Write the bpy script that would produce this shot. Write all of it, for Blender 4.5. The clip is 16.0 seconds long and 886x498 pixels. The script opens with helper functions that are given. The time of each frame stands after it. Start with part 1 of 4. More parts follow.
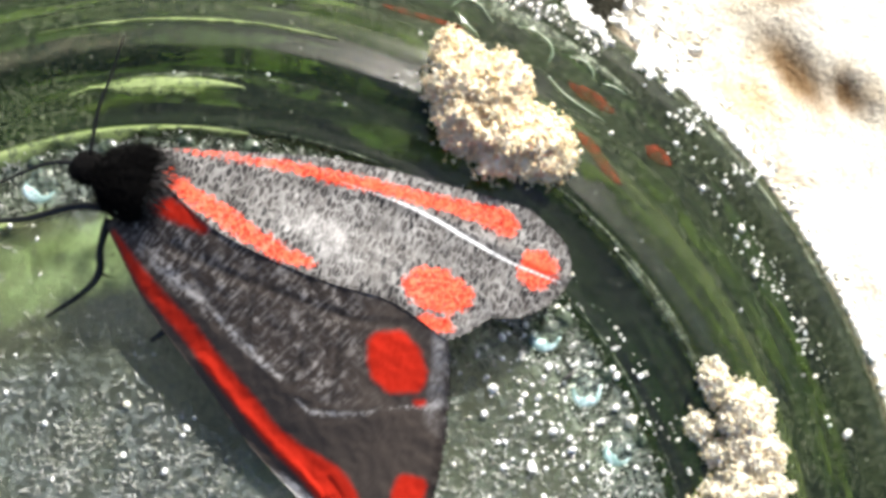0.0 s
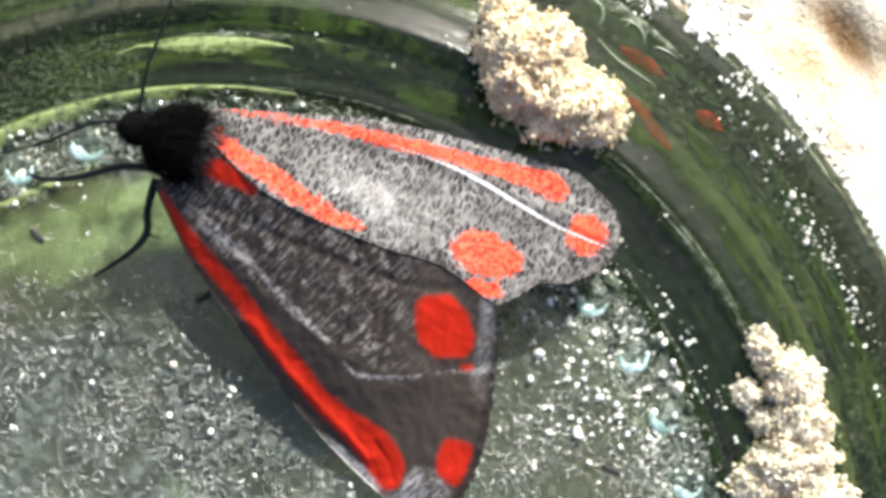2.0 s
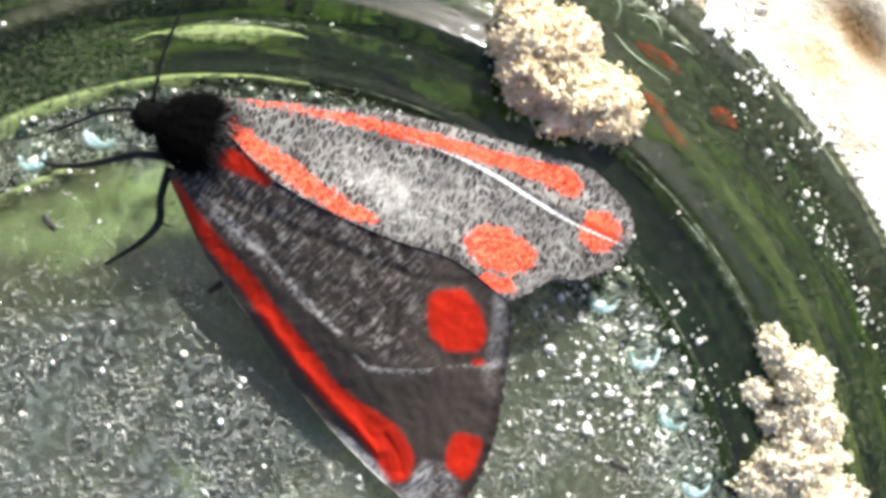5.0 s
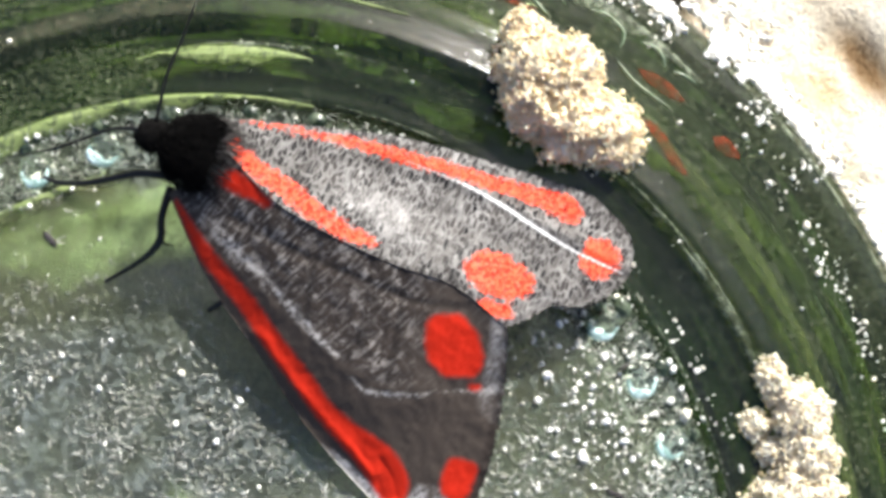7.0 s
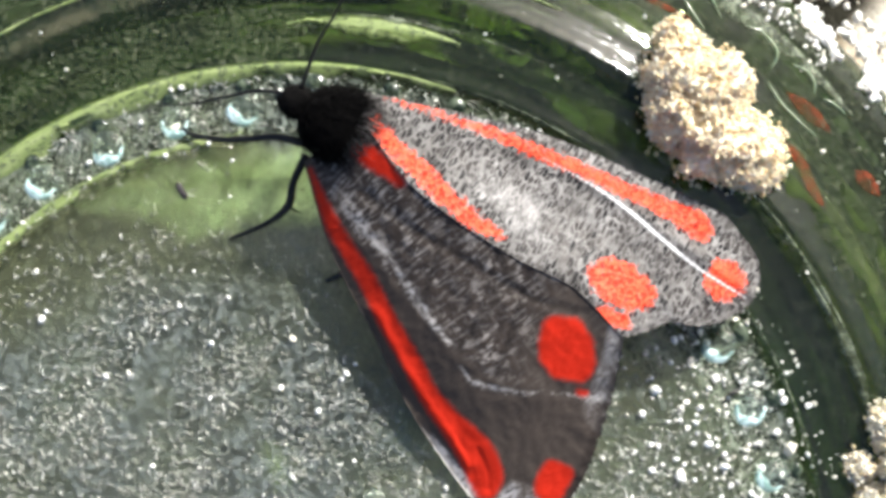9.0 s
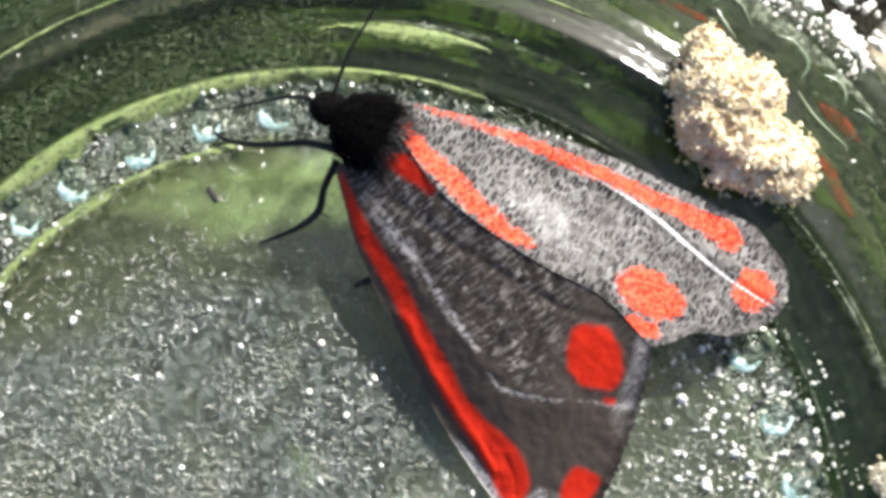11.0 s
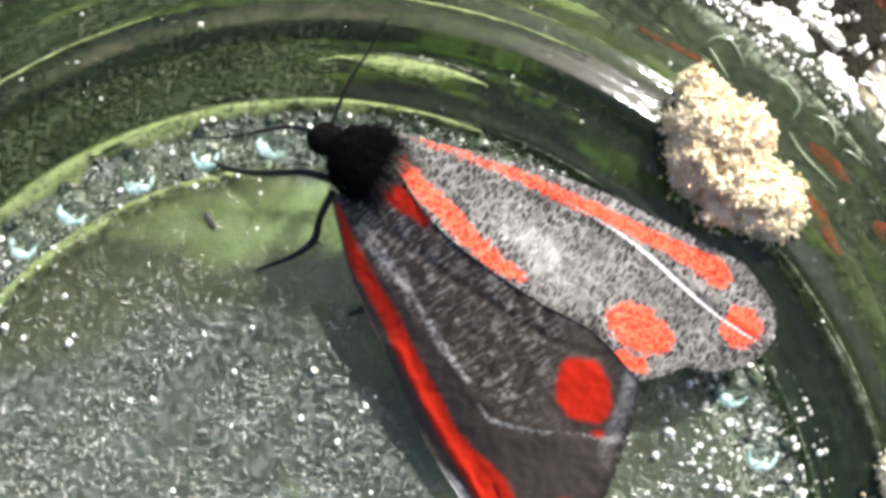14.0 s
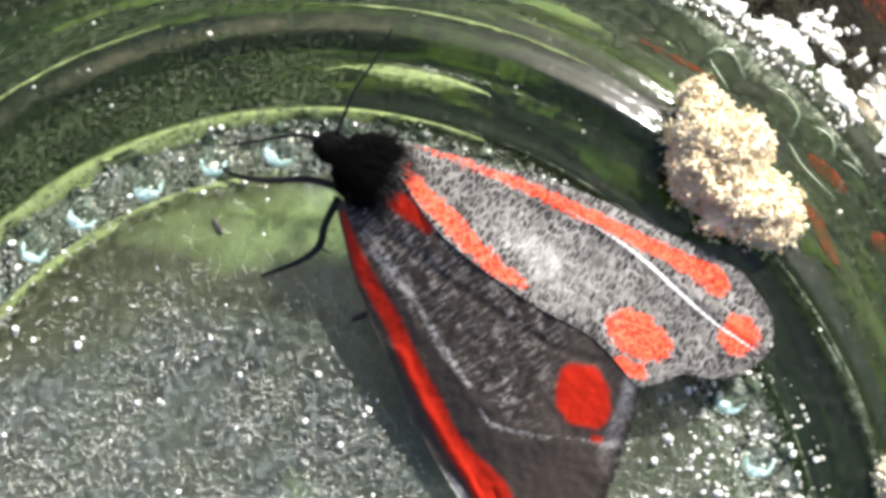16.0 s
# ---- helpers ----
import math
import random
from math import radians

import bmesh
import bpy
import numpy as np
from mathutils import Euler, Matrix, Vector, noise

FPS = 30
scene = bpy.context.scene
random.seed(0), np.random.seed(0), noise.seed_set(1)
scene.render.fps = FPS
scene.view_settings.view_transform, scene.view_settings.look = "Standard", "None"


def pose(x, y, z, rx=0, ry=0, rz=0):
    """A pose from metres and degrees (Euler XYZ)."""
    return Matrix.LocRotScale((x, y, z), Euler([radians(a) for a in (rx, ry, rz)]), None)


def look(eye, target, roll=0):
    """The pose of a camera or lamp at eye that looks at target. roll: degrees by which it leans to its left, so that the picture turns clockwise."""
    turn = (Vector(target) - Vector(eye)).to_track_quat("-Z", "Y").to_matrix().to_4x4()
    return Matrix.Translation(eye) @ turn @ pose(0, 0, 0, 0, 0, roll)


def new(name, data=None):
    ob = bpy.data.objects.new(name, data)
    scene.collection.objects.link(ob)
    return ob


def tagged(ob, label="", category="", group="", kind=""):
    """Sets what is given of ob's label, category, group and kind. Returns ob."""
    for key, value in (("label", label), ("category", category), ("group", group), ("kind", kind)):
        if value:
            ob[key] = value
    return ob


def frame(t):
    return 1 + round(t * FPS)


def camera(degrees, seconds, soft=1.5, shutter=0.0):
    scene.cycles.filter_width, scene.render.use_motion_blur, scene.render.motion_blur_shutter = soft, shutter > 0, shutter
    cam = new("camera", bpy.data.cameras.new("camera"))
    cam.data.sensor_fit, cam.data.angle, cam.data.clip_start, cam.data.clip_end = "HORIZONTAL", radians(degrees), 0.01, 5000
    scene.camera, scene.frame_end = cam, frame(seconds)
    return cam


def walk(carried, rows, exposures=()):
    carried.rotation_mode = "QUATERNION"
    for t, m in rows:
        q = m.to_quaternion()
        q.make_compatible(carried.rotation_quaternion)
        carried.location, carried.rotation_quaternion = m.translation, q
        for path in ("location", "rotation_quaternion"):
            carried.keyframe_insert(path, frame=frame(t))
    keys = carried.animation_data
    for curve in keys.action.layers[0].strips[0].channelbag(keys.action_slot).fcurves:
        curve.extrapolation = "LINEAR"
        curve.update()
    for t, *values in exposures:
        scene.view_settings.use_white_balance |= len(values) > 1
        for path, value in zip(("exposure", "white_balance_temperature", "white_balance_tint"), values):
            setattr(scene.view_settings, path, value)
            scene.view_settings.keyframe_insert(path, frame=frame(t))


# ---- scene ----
MM = 0.001  # lengths below are written in millimetres

# camera: seconds, place (mm), turn (degrees)
PATH = [
    (0, 7.80, -5.60, 56.09, 5.512, -4.403, -12.288),
    (0.2, 7.59, -5.50, 55.95, 5.801, -3.568, -12.348),
    (0.5, 7.14, -5.34, 55.92, 5.279, -3.452, -12.274),
    (1, 6.90, -5.24, 55.68, 4.246, -3.236, -11.828),
    (1.5, 6.81, -5.49, 55.65, 4.473, -3.021, -11.704),
    (2, 6.70, -5.24, 55.59, 3.666, -3.438, -11.536),
    (2.5, 6.57, -5.17, 55.55, 3.304, -3.538, -11.370),
    (3, 6.36, -5.09, 55.50, 2.954, -3.677, -11.162),
    (3.5, 6.21, -5.08, 55.39, 2.719, -3.737, -11.011),
    (6, 6.05, -4.05, 55.47, 2.738, -3.342, -9.774),
    (6.5, 5.99, -3.89, 55.41, 2.725, -3.188, -9.362),
    (7, 6.52, -4.23, 55.54, 3.393, -3.356, -9.399),
    (7.5, 6.87, -4.54, 55.43, 3.045, -3.155, -10.255),
    (7.8, 6.08, -4.72, 54.46, 1.365, -2.899, -8.881),
    (8, 5.54, -4.99, 54.58, 1.017, -2.636, -7.214),
    (8.2, 5.27, -5.31, 54.38, 1.043, -2.024, -5.525),
    (8.5, 4.44, -4.59, 54.72, 0.823, -1.211, -3.536),
    (8.7, 4.74, -4.57, 54.55, 1.616, -0.234, -2.340),
    (9, 4.60, -3.24, 55.23, 2.018, -0.013, -1.911),
    (11.5, 3.82, -2.42, 55.51, 1.506, 0.883, -1.021),
    (12, 3.66, -2.28, 55.60, 1.891, 1.032, -0.808),
    (12.5, 3.91, -2.18, 55.85, 1.725, 1.117, -0.606),
    (13, 3.92, -2.18, 56.11, 1.842, 1.327, -0.339),
    (13.5, 4.09, -2.06, 56.22, 1.997, 1.032, -0.197),
    (14, 4.11, -1.88, 56.23, 2.365, 0.432, -0.079),
    (14.5, 3.86, -1.63, 56.23, 1.630, 0.508, 0.123),
    (15, 3.85, -1.56, 56.57, 1.809, 0.548, 0.380),
    (15.5, 4.14, -1.78, 57.17, 2.599, 0.916, 0.416),
    (16, 4.41, -2.05, 57.15, 2.825, 0.847, 0.353),
]
cam = camera(40, 16.0, soft=3.9)
walk(cam, [(t, pose(x * MM, y * MM, z * MM, a, b, c)) for t, x, y, z, a, b, c in PATH], exposures=[(0, 1.16, 6050, 7), (16, 1.16, 6050, 7)])

# ---- light ----
SUN_UP, SUN_TURN = 34.0, 54.0  # elevation; azimuth from +x
world = bpy.data.worlds.new("sky")
scene.world = world
world.use_nodes = True
wn = world.node_tree
sky = wn.nodes.new("ShaderNodeTexSky")
sky.sky_type, sky.sun_disc = "NISHITA", False
sky.air_density, sky.dust_density, sky.ozone_density = 0.6, 3.5, 0.5
sky.sun_elevation, sky.sun_rotation = radians(SUN_UP), radians(90 - SUN_TURN)
wn.nodes["Background"].inputs["Strength"].default_value = 0.10
wn.links.new(sky.outputs[0], wn.nodes["Background"].inputs["Color"])
sun = new("sun", bpy.data.lights.new("sun", "SUN"))
sun.data.energy, sun.data.angle, sun.data.color = 4.0, radians(0.6), (1.0, 0.94, 0.83)
_e, _a = radians(SUN_UP), radians(SUN_TURN)
sun.matrix_world = look((math.cos(_e) * math.cos(_a), math.cos(_e) * math.sin(_a), math.sin(_e)), (0, 0, 0))

# ---- the plan (mm) ----
CX, CY = -2.1, -16.2      # axis of the upturned glass dish
GROUND = -9.0             # height of the ground; the dish's flat top is 0
# radius and height: the top from the middle outwards, then the side and the hollow below
PROFILE_TOP = [(0, 0), (19.8, 0), (20.3, -0.05), (20.7, -0.22), (22.8, -0.22), (23.2, -0.05), (23.45, 0.06), (23.75, 0.08), (24.1, 0.0), (26.3, -0.1),
               (26.8, 0.12), (27.3, 0.2), (27.8, -0.02), (28.1, -0.18), (28.5, -0.30), (29.0, -0.44), (29.6, -0.64), (31.2, -1.0), (32.8, -1.25),
               (34.0, -1.4), (34.9, -1.9), (35.6, -2.8)]
PROFILE_LOW = [(35.9, -4.2), (36.0, -6.5), (35.9, -8.9), (34.2, -9.0), (31.9, -8.2), (30.8, -6.2), (29.6, -4.6), (26.5, -3.7), (0, -3.4)]

# ---- node helpers ----
class Mat:
    """A node material with short calls; coordinates are millimetres."""

    def __init__(self, name):
        self.m = bpy.data.materials.new(name)
        self.m.use_nodes = True
        self.t = self.m.node_tree
        self.b = self.t.nodes["Principled BSDF"]
        geo = self.t.nodes.new("ShaderNodeNewGeometry")
        self.geo = geo
        self.pos = self.vec("SCALE", geo.outputs["Position"], scale=1000.0)

    def put(self, socket, value):
        if isinstance(value, bpy.types.NodeSocket):
            self.t.links.new(value, socket)
        elif value is not None:
            socket.default_value = value

    def vec(self, op, a, b=None, scale=None):
        v = self.t.nodes.new("ShaderNodeVectorMath")
        v.operation = op
        self.put(v.inputs[0], a)
        self.put(v.inputs[1], b)
        if scale is not None:
            self.put(v.inputs["Scale"], scale)
        return v.outputs["Value"] if op in ("LENGTH", "DISTANCE", "DOT_PRODUCT") else v.outputs["Vector"]

    def math(self, op, a, b=None, c=None, clamp=False):
        v = self.t.nodes.new("ShaderNodeMath")
        v.operation, v.use_clamp = op, clamp
        self.put(v.inputs[0], a)
        self.put(v.inputs[1], b)
        self.put(v.inputs[2], c)
        return v.outputs[0]

    def noise(self, vector, scale, detail=3.0, rough=0.55, warp=0.0):
        v = self.t.nodes.new("ShaderNodeTexNoise")
        self.put(v.inputs["Vector"], vector)
        v.inputs["Scale"].default_value, v.inputs["Detail"].default_value = scale, detail
        v.inputs["Roughness"].default_value, v.inputs["Distortion"].default_value = rough, warp
        return v.outputs[0]

    def voronoi(self, vector, scale, feature="F1"):
        v = self.t.nodes.new("ShaderNodeTexVoronoi")
        v.feature = feature
        self.put(v.inputs["Vector"], vector)
        v.inputs["Scale"].default_value = scale
        return v.outputs["Distance"]

    def cell(self, vector):
        """A random number for each cell that voronoi() draws at scale 1."""
        v = self.t.nodes.new("ShaderNodeTexVoronoi")
        self.put(v.inputs["Vector"], vector)
        v.inputs["Scale"].default_value = 1.0
        sep = self.t.nodes.new("ShaderNodeSeparateColor")
        self.put(sep.inputs[0], v.outputs["Color"])
        return sep.outputs[0]

    def ramp(self, value, stops):
        v = self.t.nodes.new("ShaderNodeValToRGB")
        el = v.color_ramp.elements
        while len(el) < len(stops):
            el.new(0.5)
        for e, (at, col) in zip(el, stops):
            e.position = at
            e.color = (*col, 1) if isinstance(col, tuple) else (col, col, col, 1)
        self.put(v.inputs[0], value)
        return v.outputs[0]

    def mix(self, fac, a, b):
        v = self.t.nodes.new("ShaderNodeMix")
        v.data_type = "RGBA"
        for s, x in ((v.inputs[0], fac), (v.inputs[6], a), (v.inputs[7], b)):
            self.put(s, (*x, 1) if isinstance(x, tuple) else x)
        return v.outputs[2]

    def attr(self, name):
        v = self.t.nodes.new("ShaderNodeAttribute")
        v.attribute_name = name
        return v.outputs["Fac"]

    def polar(self):
        """Radius (mm) and angle round the dish's axis, with the seam to the south."""
        off = self.vec("SUBTRACT", self.pos, (CX, CY, 0))
        sep = self.t.nodes.new("ShaderNodeSeparateXYZ")
        self.put(sep.inputs[0], off)
        r = self.math("SQRT", self.math("ADD", self.math("MULTIPLY", sep.outputs[0], sep.outputs[0]), self.math("MULTIPLY", sep.outputs[1], sep.outputs[1])))
        th = self.math("ARCTAN2", sep.outputs[0], sep.outputs[1])
        return r, th, sep.outputs[2]

    def join(self, x, y, z=0.0):
        v = self.t.nodes.new("ShaderNodeCombineXYZ")
        for s, k in zip(v.inputs, (x, y, z)):
            self.put(s, k)
        return v.outputs[0]

    def bump(self, height, strength, distance):
        v = self.t.nodes.new("ShaderNodeBump")
        v.inputs["Strength"].default_value, v.inputs["Distance"].default_value = strength, distance * MM
        self.put(v.inputs["Height"], height)
        self.put(self.b.inputs["Normal"], v.outputs[0])

    def set(self, **kw):
        names = dict(color="Base Color", rough="Roughness", metal="Metallic", trans="Transmission Weight", ior="IOR", alpha="Alpha",
                     coat="Coat Weight", sheen="Sheen Weight", spec="Specular IOR Level", sss="Subsurface Weight")
        for k, v in kw.items():
            self.put(self.b.inputs[names[k]], (*v, 1) if isinstance(v, tuple) else v)
        return self.m


def smooth_between(m, x, lo, hi):
    """0 below lo, 1 above hi."""
    v = m.t.nodes.new("ShaderNodeMapRange")
    v.interpolation_type = "SMOOTHSTEP"
    m.put(v.inputs[0], x)
    v.inputs[1].default_value, v.inputs[2].default_value = lo, hi
    return v.outputs[0]


# ---- materials ----
def make_glass():
    m = Mat("green_bottle_glass")
    r, th, z = m.polar()
    # colour streaks round the axis imitate grass refracted by the glass
    refracted_streaks = m.noise(m.join(m.math("MULTIPLY", r, 1.5), m.math("MULTIPLY", th, 2.0), m.math("MULTIPLY", z, 0.3)), 1.0, 5.0, 0.65, 0.3)
    col = m.ramp(refracted_streaks, [(0.30, (0.035, 0.06, 0.02)), (0.48, (0.115, 0.185, 0.038)), (0.68, (0.27, 0.36, 0.085))])
    grit = m.noise(m.pos, 2.2, 5.0, 0.7)
    col = m.mix(m.math("MULTIPLY", smooth_between(m, grit, 0.48, 0.62), 0.75), col, (0.10, 0.13, 0.07))
    col = m.mix(m.math("MULTIPLY", smooth_between(m, r, 27.4, 29.2), 0.5), col, (0.045, 0.075, 0.016))  # darkened towards the rim, dimming bright ground seen through it
    thin = m.math("MULTIPLY", smooth_between(m, r, 20.6, 19.8), 0.95)
    col = m.mix(thin, col, m.mix(smooth_between(m, m.noise(m.pos, 0.25, 3.0), 0.38, 0.62), (0.72, 0.82, 0.70), (0.84, 0.91, 0.80)))
    m.bump(m.noise(m.join(m.math("MULTIPLY", r, 1.6), m.math("MULTIPLY", th, 9.0), z), 1.0, 3.0), 0.4, 0.12)
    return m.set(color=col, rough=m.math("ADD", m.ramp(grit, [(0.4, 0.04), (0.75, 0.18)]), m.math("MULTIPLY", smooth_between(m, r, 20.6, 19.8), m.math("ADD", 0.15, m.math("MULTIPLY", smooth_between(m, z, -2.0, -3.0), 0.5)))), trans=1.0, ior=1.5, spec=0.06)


def make_clear():
    m = Mat("clear_glass_bead")
    return m.set(color=(0.85, 0.95, 0.95), rough=0.02, trans=1.0, ior=1.5)


def make_blade():
    m = Mat("grass_blade")
    rnd = m.geo.outputs["Random Per Island"]
    col = m.ramp(rnd, [(0.0, (0.010, 0.014, 0.005)), (0.5, (0.025, 0.045, 0.009)), (0.8, (0.055, 0.095, 0.018)), (0.92, (0.09, 0.075, 0.03)), (1.0, (0.12, 0.18, 0.035))])
    return m.set(color=col, rough=0.5)


def make_lime():
    m = Mat("pale_green_blade")
    r, th, z = m.polar()
    light_line = m.noise(m.join(m.math("MULTIPLY", r, 3.0), m.math("MULTIPLY", th, 2.0)), 1.0, 3.0)
    torn = smooth_between(m, m.noise(m.pos, 0.7, 5.0, 0.65), 0.36, 0.54)
    return m.set(color=m.mix(light_line, (0.24, 0.30, 0.12), (0.46, 0.50, 0.26)), rough=0.5, alpha=torn)


def make_light_patch():
    # mottled green that paints light coming up through the floor
    m = Mat("pale_green_light_patch")
    blot = m.noise(m.pos, 0.5, 5.0, 0.65)
    tone = m.mix(m.noise(m.pos, 1.8, 3.0, 0.6), (0.22, 0.275, 0.105), (0.37, 0.41, 0.235))
    tone = m.mix(smooth_between(m, blot, 0.58, 0.40), tone, (0.14, 0.165, 0.05))
    return m.set(color=tone, rough=0.6, spec=0.2, alpha=smooth_between(m, m.math("ADD", m.attr("body"), m.math("MULTIPLY", m.math("SUBTRACT", m.noise(m.pos, 0.7, 5.0, 0.7), 0.5), 1.6)), 0.15, 0.95))


def make_bead_glint():
    # pale crescent colour standing in for sun focused by a bead
    m = Mat("painted_bead_glint")
    return m.set(color=m.mix(smooth_between(m, m.noise(m.pos, 2.4, 3.0, 0.6), 0.42, 0.6), (0.22, 0.32, 0.31), (0.60, 0.72, 0.74)), rough=0.25, trans=0.3, alpha=m.math("MULTIPLY", smooth_between(m, m.noise(m.pos, 2.2, 4.0, 0.7), 0.18, 0.42), 0.95))


def make_red_tint():
    # dull red that paints the wing's reflection on the glass
    m = Mat("dull_red_tint")
    return m.set(color=m.mix(m.noise(m.pos, 1.5, 3.0), (0.11, 0.028, 0.010), (0.30, 0.045, 0.016)), rough=0.7, spec=0.1, alpha=m.math("MULTIPLY", smooth_between(m, m.noise(m.pos, 1.6, 5.0, 0.7), 0.36, 0.72), 0.6))


def make_pale_glass():
    m = Mat("pale_green_glass")
    return m.set(color=m.mix(m.noise(m.pos, 2.0, 3.0), (0.09, 0.15, 0.07), (0.30, 0.37, 0.24)), rough=0.15, trans=0.3)


def make_film():
    """The grey dust that lies on the glass floor: patchy, so the glass shows between."""
    m = Mat("grey_dust_film")
    fib = m.noise(m.pos, 2.2, 4.0, 0.72, 0.9)
    patch = m.noise(m.pos, 0.30, 3.0)
    base = m.mix(smooth_between(m, fib, 0.36, 0.68), (0.055, 0.066, 0.055), (0.31, 0.34, 0.32))
    base = m.mix(m.math("MULTIPLY", smooth_between(m, patch, 0.40, 0.65), 0.5), base, (0.17, 0.195, 0.175))
    olive_tone = m.mix(fib, (0.045, 0.055, 0.018), (0.20, 0.215, 0.10))
    base = m.mix(m.math("MULTIPLY", smooth_between(m, m.noise(m.pos, 0.16, 4.0, 0.6), 0.42, 0.60), 0.45), base, olive_tone)
    base = m.mix(m.attr("olive"), base, olive_tone)
    speck = m.noise(m.pos, 5.0, 3.0, 0.7)
    grime = m.ramp(speck, [(0.38, (0.008, 0.014, 0.005)), (0.50, (0.032, 0.047, 0.018)), (0.58, (0.078, 0.095, 0.050)), (0.68, (0.18, 0.185, 0.13))])
    base = m.mix(m.math("MULTIPLY", m.attr("grime"), 2.4, clamp=True), base, grime)
    # brown-grey band that paints what the glass ridge reflects
    ridge_sheen = m.math("MULTIPLY", m.attr("ridge_sheen"), smooth_between(m, m.math("ADD", m.math("MULTIPLY", m.noise(m.pos, 0.35, 4.0, 0.6), 0.6), m.math("MULTIPLY", m.noise(m.pos, 2.5, 3.0, 0.7), 0.4)), 0.40, 0.58))
    base = m.mix(ridge_sheen, base, m.mix(m.noise(m.pos, 1.3, 4.0, 0.7), (0.055, 0.047, 0.03), (0.16, 0.142, 0.10)))
    cover = m.math("ADD", m.math("ADD", 0.14, m.math("MULTIPLY", smooth_between(m, fib, 0.40, 0.62), 0.34)), m.math("MULTIPLY", smooth_between(m, patch, 0.35, 0.6), 0.12))
    dirt = m.math("MULTIPLY", m.attr("grime"), smooth_between(m, m.math("ADD", m.math("MULTIPLY", speck, 0.4), m.math("MULTIPLY", patch, 0.6)), 0.30, 0.58))
    m.bump(fib, 0.7, 0.15)
    return m.set(color=base, rough=0.8, spec=0.06, alpha=m.math("MULTIPLY", m.math("MAXIMUM", cover, m.math("MAXIMUM", ridge_sheen, dirt)), m.attr("cover"), clamp=True))


def make_lint():
    m = Mat("pale_grey_lint")
    rnd = m.geo.outputs["Random Per Island"]
    return m.set(color=m.ramp(rnd, [(0.0, (0.10, 0.11, 0.08)), (0.35, (0.30, 0.30, 0.25)), (0.7, (0.52, 0.51, 0.46)), (1.0, (0.80, 0.79, 0.75))]), rough=0.7)


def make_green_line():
    # paints sunlit grass refracted at the moulded steps
    m = Mat("refracted_green_edge")
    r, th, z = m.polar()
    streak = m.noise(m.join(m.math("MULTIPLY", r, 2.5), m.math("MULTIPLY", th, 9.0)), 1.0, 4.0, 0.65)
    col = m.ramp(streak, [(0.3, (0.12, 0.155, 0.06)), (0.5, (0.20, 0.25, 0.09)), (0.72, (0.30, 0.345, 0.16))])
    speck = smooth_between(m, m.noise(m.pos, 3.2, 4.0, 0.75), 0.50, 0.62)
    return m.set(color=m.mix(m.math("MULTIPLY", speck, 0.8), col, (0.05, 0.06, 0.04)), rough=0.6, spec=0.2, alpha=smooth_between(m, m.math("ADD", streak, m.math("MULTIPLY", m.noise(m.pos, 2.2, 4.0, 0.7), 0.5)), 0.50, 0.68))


def make_deep_green():
    # paints dark green refraction into streaks on the glass
    m = Mat("refracted_deep_green_streak")
    r, th, z = m.polar()
    streak = m.noise(m.join(m.math("MULTIPLY", r, 2.5), m.math("MULTIPLY", th, 7.0)), 1.0, 4.0, 0.65)
    return m.set(color=m.ramp(streak, [(0.3, (0.010, 0.020, 0.004)), (0.5, (0.026, 0.046, 0.008)), (0.75, (0.07, 0.105, 0.018))]), rough=0.7, spec=0.1, alpha=m.math("MULTIPLY", smooth_between(m, m.math("ADD", m.math("MULTIPLY", streak, 0.6), m.math("MULTIPLY", m.noise(m.pos, 3.0, 4.0, 0.7), 0.4)), 0.42, 0.60), 0.6))


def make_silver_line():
    # pale colour standing in for light along the steps
    m = Mat("pale_painted_glass_edge")
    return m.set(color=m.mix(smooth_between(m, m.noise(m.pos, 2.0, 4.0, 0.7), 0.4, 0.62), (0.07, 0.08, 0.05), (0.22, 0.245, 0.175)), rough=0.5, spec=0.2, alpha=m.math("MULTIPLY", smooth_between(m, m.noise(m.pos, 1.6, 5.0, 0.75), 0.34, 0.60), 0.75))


def make_cap():
    # paints the dark reflection on a bead's outer side
    m = Mat("painted_dark_cap")
    return m.set(color=m.mix(smooth_between(m, m.noise(m.pos, 3.0, 3.0), 0.45, 0.65), (0.012, 0.02, 0.012), (0.09, 0.11, 0.07)), rough=0.18)


def make_sand(name, dark, mid, light, soft):
    m = Mat(name)
    rnd = m.geo.outputs["Random Per Island"]
    col = m.ramp(rnd, [(0.0, dark), (0.35, mid), (0.93, light), (1.0, (0.85, 0.82, 0.75))])
    col = m.mix(m.math("MULTIPLY", m.noise(m.pos, 4.0, 2.0), 0.5), col, mid)
    m.b.inputs["Subsurface Radius"].default_value = (1.0, 0.72, 0.42)
    m.b.inputs["Subsurface Scale"].default_value = 0.8 * MM
    return m.set(color=col, rough=m.ramp(rnd, [(0.0, 0.8), (1.0, 0.5)]), spec=0.2, sss=soft)


